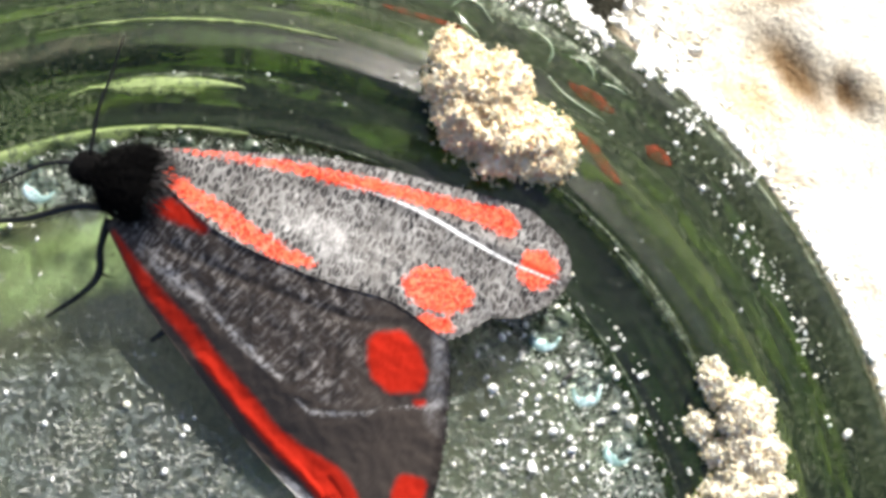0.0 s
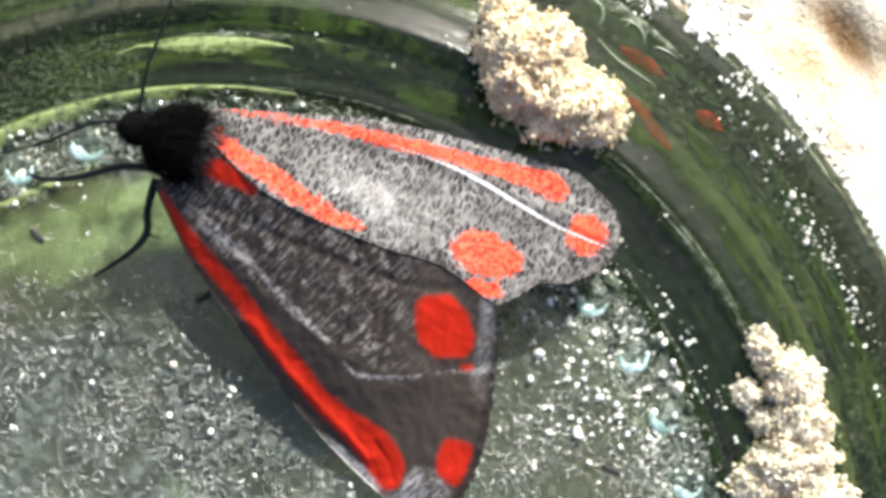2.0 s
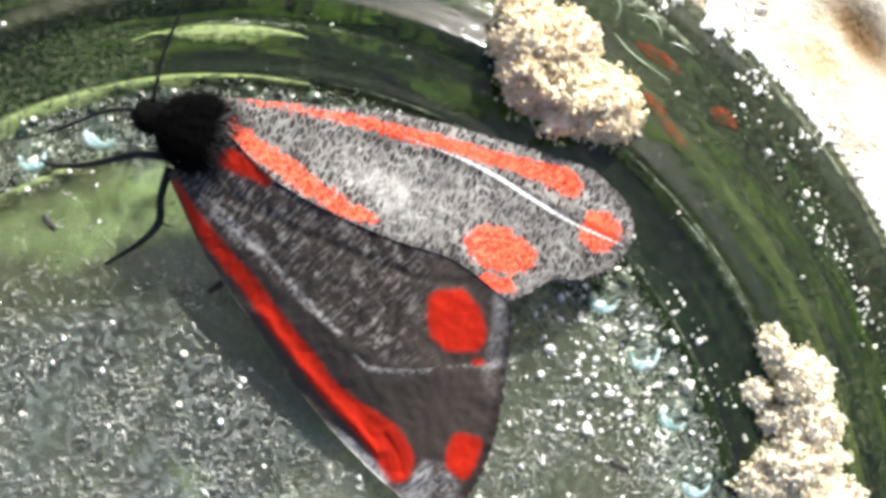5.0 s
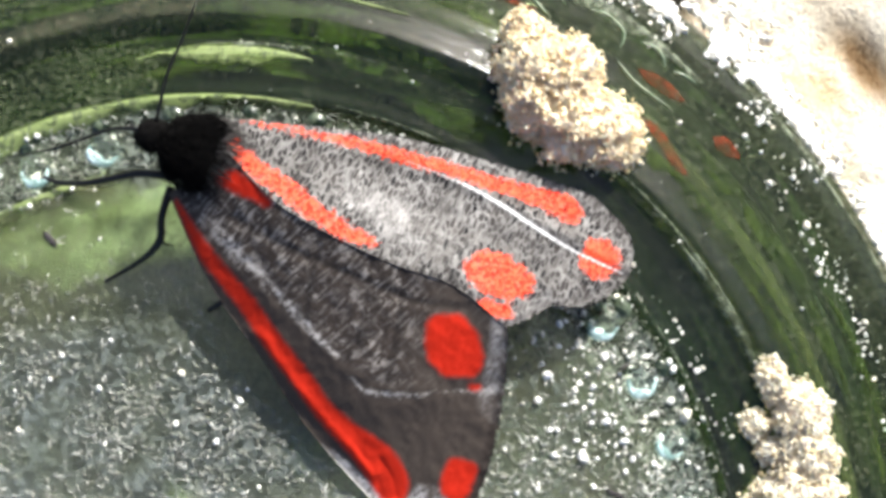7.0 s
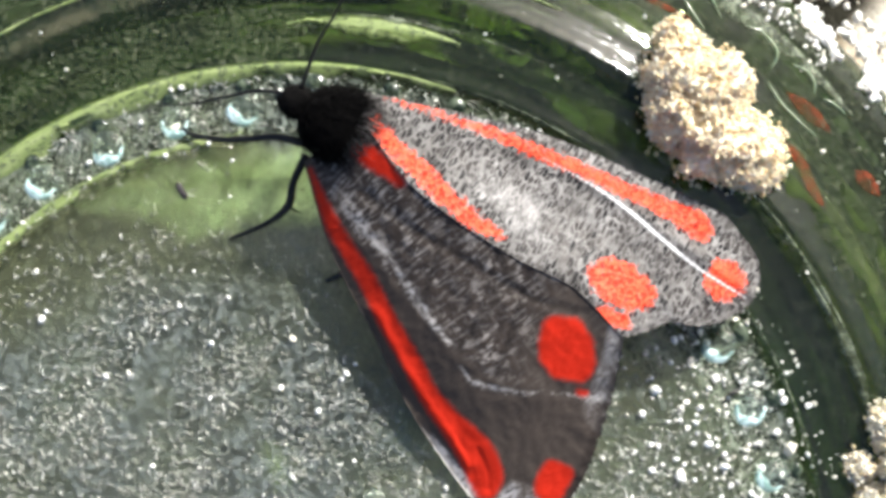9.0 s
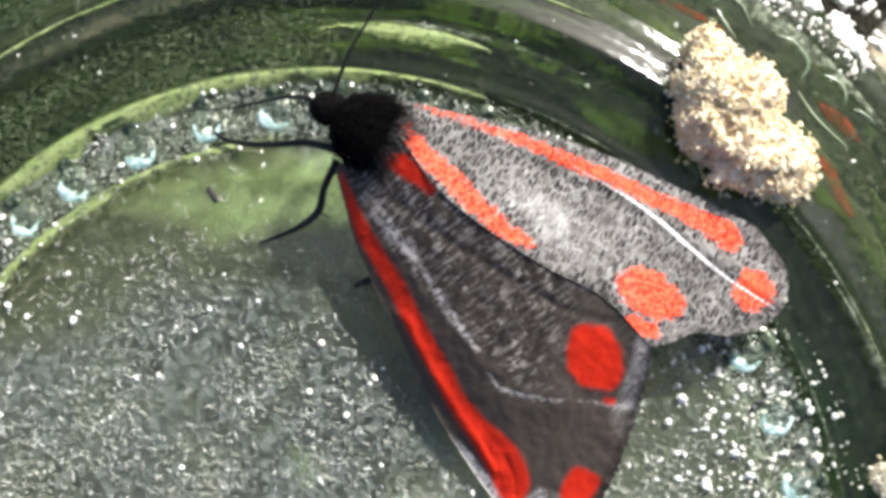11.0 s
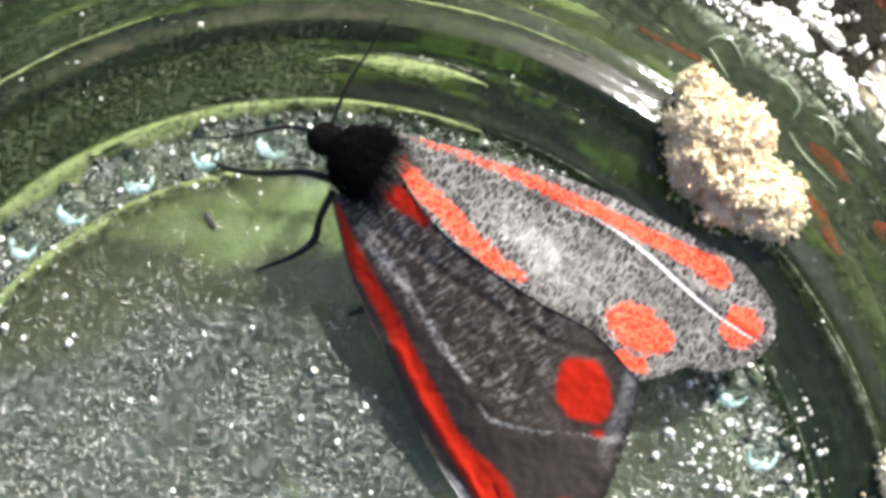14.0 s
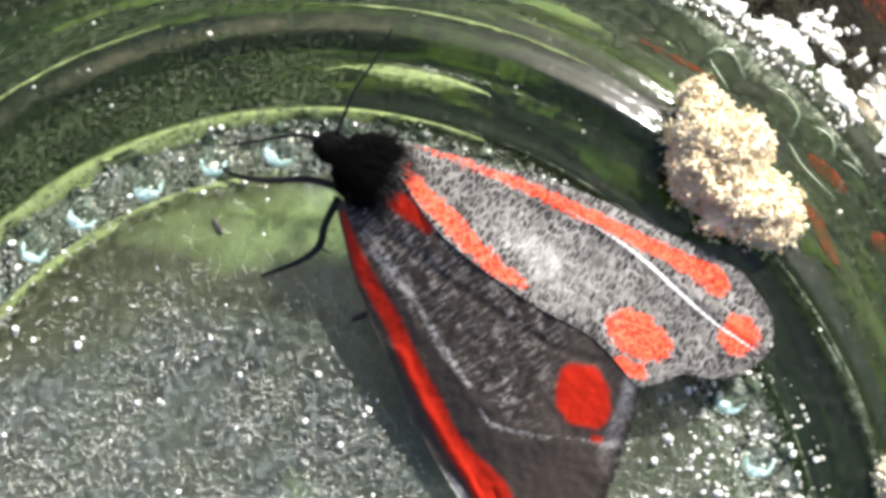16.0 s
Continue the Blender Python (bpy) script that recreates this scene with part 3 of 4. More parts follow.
def build_dish():
    dish = tagged(new("glass_dish"), "upturned round dish of thick green glass on sandy ground", "dish")
    rr = np.concatenate([np.linspace(0, 19.2, 12), np.linspace(19.4, 35.6, 176)])
    inner = np.stack([rr, dish_height(rr)], -1)
    outer = spline(PROFILE_LOW, np.linspace(0, 1, 50))
    prof = np.vstack([inner, outer])
    prof[0, 0] = prof[-1, 0] = 0
    prof[1:-1, 0] = np.maximum(prof[1:-1, 0], 0.02)
    v, f = revolve(prof, 256)
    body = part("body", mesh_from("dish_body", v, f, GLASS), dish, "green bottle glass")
    body.visible_shadow = False
    # beads under the floor's edge: each a dome, with a dark cap outside and a bright crescent to the south that paint
    # how it bends the sun
    v, f = blob((0, 0, 0), (0.85, 0.95, 0.62), 3, 0.03, 1.0)
    bead = mesh_from("glass_bead", v, f, CLEAR)
    v, f = blob((0, 0, 0), (0.46, 0.38, 0.2), 3, 0.16, 5.0)
    cap = mesh_from("dark_reflection", v, f, CAP)
    edges = []
    for q in range(3):
        wide = (0.30, 0.38, 0.25)[q]
        v, f = tube([(-0.62, 0.02 + 0.1 * q, 0.2), (-0.58, -0.3, 0.26), (-0.25, -0.55, 0.3), (0.22, -0.58, 0.28), (0.56, -0.22 + 0.08 * q, 0.2)], [0.04, wide * 0.8, wide, wide * 0.55, 0.03], 18, 8)
        v = np.array([(x + 0.07 * noise.noise(Vector((x * 4, y * 4, q * 3.0))), y + 0.07 * noise.noise(Vector((x * 4, y * 4, q * 3.0 + 9))), 0.3 + (z - 0.3) * 0.6) for x, y, z in v])
        edges.append(mesh_from("crescent_glint", v, f, BEAD_GLINT))
    rng = np.random.default_rng(8)
    for k in range(42):
        a = radians(95.7 + 8.35 * k + rng.normal(0, 0.3)) if k < 21 else radians(95.7 - 8.45 * (42 - k) + rng.normal(0, 0.3))
        ob = part("glass_bead", bead, dish, "clear glass bead in the foot ring" if k == 0 else "")
        ob.matrix_basis = Matrix.Translation(((CX + 21.7 * math.cos(a)) * MM, (CY + 21.7 * math.sin(a)) * MM, -0.12 * MM)) @ Matrix.Rotation(a + math.pi / 2, 4, "Z")
        ob.visible_shadow = False
        lip = part("crescent_glint", edges[int(rng.integers(0, 3))], ob)
        lip.matrix_basis = Matrix.Rotation(-a - math.pi / 2 + rng.normal(0, 0.25), 4, "Z") @ Matrix.Scale(rng.uniform(0.9, 1.1), 4)
        top = part("dark_reflection", cap, ob)
        lip.visible_shadow = top.visible_shadow = False
        top.matrix_basis = Matrix.Translation((0, -1.05 * MM, 0.16 * MM)) @ Matrix.Rotation(rng.uniform(-0.4, 0.4), 4, "Z") @ Matrix.Scale(rng.uniform(0.8, 1.15), 4)
    # strips that paint refracted grass and caught light along the moulded steps
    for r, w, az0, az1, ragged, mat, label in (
            (23.38, 1.1, 170, 71, 0.35, GREEN_LINE, "bright green strip painted for grass refracted at the step"), (20.6, 0.6, 152, 96, 0.25, GREEN_LINE, "bright green strip painted for grass refracted at the step"),
            (28.7, 0.2, 135, 106, 0.1, GREEN_LINE, "bright green strip painted for grass refracted at the step"), (28.65, 0.2, 92, 64, 0.1, GREEN_LINE, "bright green strip painted for grass refracted at the step"),
            # the strip at 28.75 covers bright ground refracted there
            (28.75, 1.3, 44, -6, 0.5, DEEP_GREEN, "deep green streak painted as grass refracted by the glass"), (30.6, 1.0, 40, 8, 0.5, DEEP_GREEN, "deep green streak painted as grass refracted by the glass"),
            (25.3, 1.7, 95, 74, 0.7, DEEP_GREEN, "deep green streak painted as grass refracted by the glass"), (25.5, 0.9, 90, 72, 0.5, GREEN_LINE, "bright green strip painted for grass refracted at the step"), (25.9, 0.35, 84, 73, 0.3, SILVER_LINE, "pale strip painted for light caught along the step"), (23.55, 0.16, 78, -8, 0.05, SILVER_LINE, "pale strip painted for light caught along the step"),
            (26.95, 0.22, 42, 14, 0.15, SILVER_LINE, "pale strip painted for light caught along the step"), (26.0, 0.12, 78, 62, 0.05, SILVER_LINE, "pale strip painted for light caught along the step"),
            (33.2, 1.1, 66, 38, 0.3, SILVER_LINE, "pale strip painted for light caught along the step"), (34.75, 0.32, 58, 2, 0.12, SILVER_LINE, "pale edge of the rim"), (26.7, 0.5, 30, 12, 0.2, SILVER_LINE, "pale strip painted for light caught along the step"), (30.1, 1.2, 72, 55, 0.5, DEEP_GREEN, "deep green streak painted as grass refracted by the glass"),
            (24.9, 1.2, 60, 47, 0.6, DEEP_GREEN, "deep green streak painted as grass refracted by the glass"), (31.6, 1.5, 18, -8, 0.5, DEEP_GREEN, "deep green streak painted as grass refracted by the glass")):
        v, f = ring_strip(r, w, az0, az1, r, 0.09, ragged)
        part("painted_streak", mesh_from("painted_streak", v, f, mat), dish, label).visible_shadow = False
    bubble = part("glass_bubble", bead, dish, "clear bubble in the glass top")
    bubble.matrix_basis = Matrix.Translation((1.2 * MM, -13.2 * MM, 0.15 * MM)) @ Matrix.Diagonal((0.8, 1.35, 0.9, 1))
    bubble.visible_shadow = False
    # painted reflections of the red wing, and raised marks near the rim
    for line, w in (([(12.9, 10.95), (14.7, 10.0), (16.6, 9.05)], 0.30), ([(20.9, 5.5), (22.0, 4.45), (22.9, 3.5)], 0.62), ([(20.6, 3.2), (21.25, 2.15), (21.8, 0.7), (22.2, 0.1)], 0.5),
                    ([(23.9, 1.75), (24.45, 1.15), (25.0, 0.55)], 0.72)):
        pts = [(x, y, float(dish_height(math.hypot(x - CX, y - CY))) - 0.12) for x, y in line]
        v, f = tube(pts, [0.05, w * 0.5, w * 0.55, w * 0.4, 0.05], 22, 8)
        flat = np.array([(x, y, float(dish_height(math.hypot(x - CX, y - CY))) + 0.06 + 0.12 * (z - float(dish_height(math.hypot(x - CX, y - CY))) + 0.12)) for x, y, z in v])
        part("red_reflection", mesh_from("red_reflection", flat, f, RED_TINT), dish, "dull red streak painted as the wing's reflection")
    for line in ([(16.2, 10.3), (16.8, 10.55), (17.5, 10.2), (18.04, 9.07)], [(16.33, 10.0), (16.7, 9.3), (17.2, 8.5)], [(19.15, 8.72), (19.9, 8.4), (20.5, 7.6), (20.5, 7.05), (20.2, 6.64)],
                 [(21.3, 6.8), (21.95, 6.45), (22.25, 5.9), (22.2, 5.4)], [(22.6, 5.15), (23.1, 4.9), (23.65, 4.4)], [(20.0, 6.0), (20.7, 4.8), (22.2, 3.3)]):
        pts = [(x, y, float(dish_height(math.hypot(x - CX, y - CY))) + 0.04) for x, y in line]
        v, f = tube(pts, [0.03, 0.07, 0.09, 0.07, 0.02], 24, 8)
        part("raised_mark", mesh_from("raised_mark", v, f, PALE_GLASS), dish, "small curved mark raised on the glass")
    return dish


# outline of the green light patch added under the floor
LIGHT_PATCH = [(-12.3, 1.4), (-9.4, 2.8), (-6.3, 3.6), (-1.9, 3.8), (-1.2, 2.6), (-1.1, 0.6), (-4.4, 0.4), (-7.0, -0.2), (-8.9, 0.6)]


def dust_and_shade_line(x):
    """The northern border of the thick dust on the top; its eastern part follows the edge of the moth's shadow."""
    return float(np.interp(x, (-20, -17.6, -14.7, -11.2, -9.3, -5.3, -3.0, -1.6, 0.5, 2.2, 3.7, 6.0), (-7, -6.1, -4.6, -3.6, -2.9, -2.7, -3.3, -4.5, -6.4, -8.3, -10.6, -14)))


def build_dust():
    n, m = 182, 220
    verts, faces, cover, ridge_sheen, grime, olive = [(CX, CY, 0.04)], [], [1.0], [0.0], [0.0], [0.0]
    for i in range(1, n):
        r = 35.4 * i / (n - 1)
        for k in range(m):
            a = 2 * math.pi * k / m
            x, y = CX + r * math.cos(a), CY + r * math.sin(a)
            verts.append((x, y, float(dish_height(r)) + 0.04))
            c = float(np.interp(r, (0, 19.9, 20.4, 23.1, 23.4, 26.4, 26.9, 28.6, 29.2, 35.4), (1, 1, 1.7, 1.7, 0.30, 0.30, 0.05, 0.05, 0.08, 0.05)))
            # olive and thinner towards the north-west of the top
            thin = min(1, max(0, (y - dust_and_shade_line(x)) / 2.2 + 0.35)) if r < 20.6 and x < 5 else 0.0
            olive.append(0.85 * thin * min(1, max(0, (-2.0 - x) / 3.0)))
            c *= 1 - 0.2 * thin
            if r < 20.5 and x > 6:
                c *= 1.4
            elif r > 23.3 and math.degrees(a) % 360 < 62:
                c *= 0.15
            deg = math.degrees(a) % 360
            band = math.exp(-(((r - 27.75) / 0.55) ** 4)) * min(1, max(0, (deg - 72) / 12)) * min(1, max(0, (190 - deg) / 30))
            ridge_sheen.append(0.6 * band)
            dirt = float(np.interp(r, (20.2, 20.6, 22.9, 23.3, 24.0, 26.4, 27.0, 28.4, 28.9, 32.5, 35.4), (0, 0.15, 0.15, 0.6, 0.85, 0.85, 0.5, 0.5, 0.75, 0.7, 0.6)))
            if r < 20.3:
                dirt = 0.22 * min(1, max(0, (x - 5) / 4))
            # less dirt where the sun glints off the ridge
            if 46 < deg < 76 and 26.9 < r < 28.6:
                dirt *= 0.35 + 0.75 * min(1, max(0, (deg - 58) / 10))
            # more past the ridge in the east, darkening away sky gloss
            elif (deg < 52 or deg > 330) and r > 23.3:
                dirt = 0.42 * dirt if r < 26.5 else 0.15 + 0.8 * dirt
            # less here, so that sun reaches the ground below
            if 38 < deg < 88 and 23.3 < r < 26.6:
                dirt *= 0.55
            grime.append(dirt)
            cover.append(max(c, band, 0.95 * dirt if r > 23.3 or r < 20.3 else 0))
    for k in range(m):
        faces.append((0, 1 + k, 1 + (k + 1) % m))
    for i in range(n - 2):
        for k in range(m):
            j = (k + 1) % m
            a, b = 1 + i * m, 1 + (i + 1) * m
            faces.append((a + k, b + k, b + j, a + j))
    me = mesh_from("dust", verts, faces, FILM)
    put_attr(me, "ridge_sheen", ridge_sheen)
    put_attr(me, "grime", grime)
    put_attr(me, "olive", olive)
    flat = np.array(verts)
    bare = np.clip(inside_patch(flat, LIGHT_PATCH) / 1.4 + 0.5, 0, 1)
    put_attr(me, "cover", np.array(cover) * (1 - 0.25 * bare))
    tagged(new("dust", me), "patchy film of grey dust on the green glass", "dust", kind="stuff")


def floor_point(r, a):
    return np.array([CX + r * math.cos(a), CY + r * math.sin(a), dish_height(r)])


def build_lint():
    """Short curled fibres lying all over the dusty floor."""
    rng = np.random.default_rng(17)
    pts = []
    while len(pts) < 20000:
        a, r = rng.uniform(0, 6.283), 23.2 * math.sqrt(rng.uniform())
        x, y = CX + r * math.cos(a), CY + r * math.sin(a)
        keep = 0.6 + 1.0 * noise.fractal(Vector((x * 0.3, y * 0.3, 4.0)), 0.7, 2.0, 3)
        if r > 20.2:
            keep *= 0.5
        elif x > 6:
            keep *= 0.25 + 0.45 * min(1, max(0, (-7 - y) / 4))
        else:
            # fibres thinned past the border, also where the moth's shadow falls
            keep *= min(1, max(0.5 if x < -5 and y < 0.1 * x + 0.6 else 0.32 if y < -0.5 else 0.12, (dust_and_shade_line(x) - y) / 1.6 + 0.3))
        if rng.uniform() < keep:
            pts.append((x, y, float(dish_height(r))))
    pts = np.array(pts)
    n, steps = len(pts), 7
    ln = 0.14 + 0.70 * rng.beta(1.2, 2.4, n)
    head, bend = rng.uniform(0, 6.283, n), rng.uniform(0.8, 4.2, n) * rng.choice([-1, 1], n)
    rad = rng.uniform(0.012, 0.036, n)
    lift = rng.uniform(0.03, 0.16, n)
    t = np.linspace(-0.5, 0.5, steps)
    ang = head[:, None] + bend[:, None] * t
    cx = np.cumsum(np.cos(ang), 1) / steps * ln[:, None]
    cy = np.cumsum(np.sin(ang), 1) / steps * ln[:, None]
    cz = 0.05 + lift[:, None] * (1 - (2 * t) ** 2)
    verts = np.zeros((n, steps, 3, 3))
    for k in range(3):
        q = 2 * math.pi * k / 3
        w = rad[:, None] * (1 - 0.8 * np.abs(2 * t) ** 3)
        verts[:, :, k, 0] = pts[:, 0:1] + cx - np.sin(ang) * w * math.cos(q)
        verts[:, :, k, 1] = pts[:, 1:2] + cy + np.cos(ang) * w * math.cos(q)
        verts[:, :, k, 2] = pts[:, 2:3] + cz + w * math.sin(q)
    idx = np.arange(n * steps * 3).reshape(n, steps, 3)
    nxt = np.roll(idx, -1, 2)
    faces = np.stack([idx[:, :-1], nxt[:, :-1], nxt[:, 1:], idx[:, 1:]], -1).reshape(-1, 4).tolist()
    me = mesh_from("lint", verts.reshape(-1, 3), faces, LINT)
    tagged(new("lint", me), "pale curled lint fibres strewn over the dusty glass", "lint", kind="stuff")


def build_grains():
    rng = np.random.default_rng(11)
    c, rad = [], []
    # crowded along the east of the foot ring
    for k in range(1000):
        a = radians(rng.normal(18, 12))
        r = min(24.4, rng.normal(20.3, 2.4))
        p = floor_point(r, a)
        if noise.noise(Vector((p[0] * 0.9, p[1] * 0.9, 6.0))) < rng.uniform(-0.5, 0.25):
            continue
        c.append(p)
        rad.append(0.022 + 0.040 * rng.exponential())
    # strewn over the floor
    for k in range(1500):
        a, r = radians(rng.uniform(30, 190)), rng.uniform(20.4, 23.3)
        c.append(floor_point(r, a))
        rad.append(rng.uniform(0.018, 0.045) if k % 22 else rng.uniform(0.05, 0.13))
    for k in range(1100):
        a, r = radians(rng.normal(14, 20)), 21.5 * math.sqrt(rng.uniform(0.15, 1))
        c.append(floor_point(r, a))
        rad.append(rng.uniform(0.012, 0.034))
    for k in range(280):
        a, r = rng.uniform(0, 6.283), 23 * math.sqrt(rng.uniform())
        c.append(floor_point(r, a))
        rad.append(abs(rng.normal(0.0, 0.075)) + 0.03)
    # a few on the sloping sides
    for k in range(800):
        a, r = radians(rng.uniform(-20, 150)), rng.uniform(23.8, 34)
        p = floor_point(r, a)
        if noise.noise(Vector((p[0] * 0.5, p[1] * 0.5, 1.0))) < rng.uniform(-0.2, 0.5):
            continue
        c.append(p)
        rad.append(rng.uniform(0.012, 0.035) if k % 8 else 0.03 + abs(rng.normal(0.0, 0.055)))
    # strays on the shoulder of the rim
    for k in range(330):
        a, r = radians(rng.uniform(26, 64)), min(35.2, rng.normal(34.3, 0.55))
        p = floor_point(r, a)
        if noise.noise(Vector((p[0] * 0.6, p[1] * 0.6, 8.0))) > rng.uniform(-0.4, 0.3):
            c.append(p)
            rad.append(rng.uniform(0.05, 0.15))
    # a line of grains caught in the groove inside the rim
    for k in range(130):
        a, r = radians(rng.normal(20, 7)), rng.normal(32.4, 0.4)
        c.append(floor_point(r, a))
        rad.append(0.025 + 0.032 * rng.exponential())
    c = np.array(c)
    rad = np.array(rad)
    c[:, 2] += rad * 0.6
    me = grain_mesh("floor_grains", c, rad, WHITE_SAND, rng, ICO1)
    tagged(new("sand_grains", me), "small white sand grains strewn over the dusty glass", "sand", kind="stuff")
    # heaped against the rim
    c, rad = [], []
    for k in range(4200):
        a = radians(rng.uniform(-2, 66))
        r = 34.7 + abs(rng.normal(0, 2.4)) if a > radians(36) else 35.5 + abs(rng.normal(0, 0.8))
        z = float(dish_height(r)) + 0.1 if r < 35.6 else -2.8 - 1.3 * (r - 35.6) + rng.uniform(-0.4, 0.2)
        x, y = CX + r * math.cos(a), CY + r * math.sin(a)
        if a < radians(28) and rng.uniform() < 0.8:
            continue
        if a > radians(36) and noise.noise(Vector((x * 0.55, y * 0.55, 2.0))) < -0.03:
            continue
        c.append((x, y, max(GROUND + 0.2, z)))
        rad.append(rng.uniform(0.10, 0.26))
    me = grain_mesh("rim_grains", np.array(c), np.array(rad), WHITE_SAND, rng, ICO1)
    tagged(new("sand_heap", me), "bright white sand heaped against the dish's rim", "sand", kind="stuff")


def build_loose_grains():
    """The larger white grains that lie singly on the floor."""
    rng = np.random.default_rng(29)
    shapes = [grain_mesh("sand_grain", np.zeros((1, 3)), np.array([1.0]), WHITE_SAND, rng, ICO2, True) for k in range(4)]
    for k in range(110):
        a, r = rng.uniform(0, 6.283), 22.5 * math.sqrt(rng.uniform())
        if k % 3 == 0:
            a, r = radians(rng.normal(20, 14)), rng.uniform(16, 23.5)
        size = rng.uniform(0.09, 0.17)
        p = floor_point(r, a) + np.array((0, 0, size * 0.75 + 0.03))
        ob = new("sand_grain", shapes[k % 4])
        ob.matrix_world = Matrix.Translation(Vector(p) * MM) @ Euler(rng.uniform(0, 6.28, 3)).to_matrix().to_4x4() @ Matrix.Scale(size, 4)
        tagged(ob, "single small white sand grain lying on the dusty glass", "sand grain", group="white grains on the dish")


def build_clump(cores, seed, count, mat, label):
    """A lump of stuck sand: rounded cores coated with grains, with some that stand out or have dropped off."""
    rng = np.random.default_rng(seed)
    clump = tagged(new("sand_clump"), label, "sand clump", group="sand clumps in the dish")
    cs, rs = [], []
    for i, (x, y, z, a, b, h, turn) in enumerate(cores):
        v, f = blob((x, y, z), (a * 0.93, b * 0.93, h), 4, 0.36, seed + i * 3.1, turn)
        part("lump", mesh_from("lump", v, f, mat), clump)
        share = int(count * a * b / sum(k[3] * k[4] for k in cores))
        mid = np.array((x, y, z))
        for p in v[rng.integers(0, len(v), share)]:
            out = (p - mid) / (np.linalg.norm(p - mid) + 1e-6)
            cs.append(p + rng.normal(0, 0.06, 3) + out * abs(rng.normal(0, 0.10)))
            rs.append(rng.uniform(0.04, 0.085) if rng.uniform() < 0.88 else rng.uniform(0.085, 0.14))
    for k in range(count // 45):
        x, y, z, a, b, h, turn = cores[int(rng.integers(0, len(cores)))]
        q, far = rng.uniform(0, 6.283), 1.05 + abs(rng.normal(0, 0.16))
        px, py = x + a * far * math.cos(q), y + b * far * math.sin(q)
        size = rng.uniform(0.05, 0.13)
        cs.append(np.array((px, py, float(dish_height(math.hypot(px - CX, py - CY))) + size * 0.7)))
        rs.append(size)
    coat = part("grain_coat", grain_mesh("grain_coat", np.array(cs), np.array(rs), mat, rng, ICO1, True), clump, "coat of beige sand grains")
    coat["kind"] = "stuff"
    return clump


def build_crumbs():
    """Bits of dry plant on the dust."""
    for x, y, a, b, turn, seed in ((-7.1, 1.75, 0.42, 0.16, -60, 2.0), (16.2, -13.8, 0.5, 0.12, -35, 3.0), (17.6, -8.2, 0.3, 0.1, 20, 5.0)):
        v, f = blob((x, y, 0.12), (a, b, 0.1), 3, 0.3, seed, turn)
        tagged(new("plant_crumb", mesh_from("plant_crumb", v, f, DRY)), "tiny brown crumb of dry plant on the dusty glass", "crumb", group="plant crumbs on the dish")
    v, f = tube([(25.9, 15.3, GROUND + 0.5), (26.9, 14.3, GROUND + 0.9), (27.9, 13.2, GROUND + 0.45)], [0.1, 0.5, 0.45, 0.08], 18, 8)
    tagged(new("tint_scrap", mesh_from("red_strip", v, f, RED_TINT)), "narrow dull red strip lying on dark soil", "leaf")


# ---- moth ----
def near_line(p, pts, radii, steps=80):
    """How far inside a band of changing half-width each point lies (mm; negative outside)."""
    t = np.linspace(0, 1, steps)
    c = spline(pts, t)
    r = np.interp(t, np.linspace(0, 1, len(radii)), radii)
    d = np.hypot(p[:, None, 0] - c[None, :, 0], p[:, None, 1] - c[None, :, 1])
    return (r[None] - d).max(1)


def inside_patch(p, corners, swell=0.0, soften=0.0):
    """How far inside a rounded many-cornered patch each point lies (mm; negative outside)."""
    c = np.asarray(corners, float)
    reach = c - c.mean(0)
    c = c - reach * soften
    swell = swell + soften * 0.85 * np.linalg.norm(reach, axis=1).mean()
    x, y = p[:, 0], p[:, 1]
    best, inside = np.full(len(p), 1e9), np.zeros(len(p), bool)
    for a, b in zip(c, np.roll(c, -1, 0)):
        e = b - a
        t = np.clip(((x - a[0]) * e[0] + (y - a[1]) * e[1]) / (e @ e), 0, 1)
        best = np.minimum(best, np.hypot(x - a[0] - t * e[0], y - a[1] - t * e[1]))
        cross = (a[1] > y) != (b[1] > y)
        inside ^= cross & (x < e[0] * (y - a[1]) / (e[1] if abs(e[1]) > 1e-9 else 1e-9) + a[0])
    return np.where(inside, best, -best) + swell


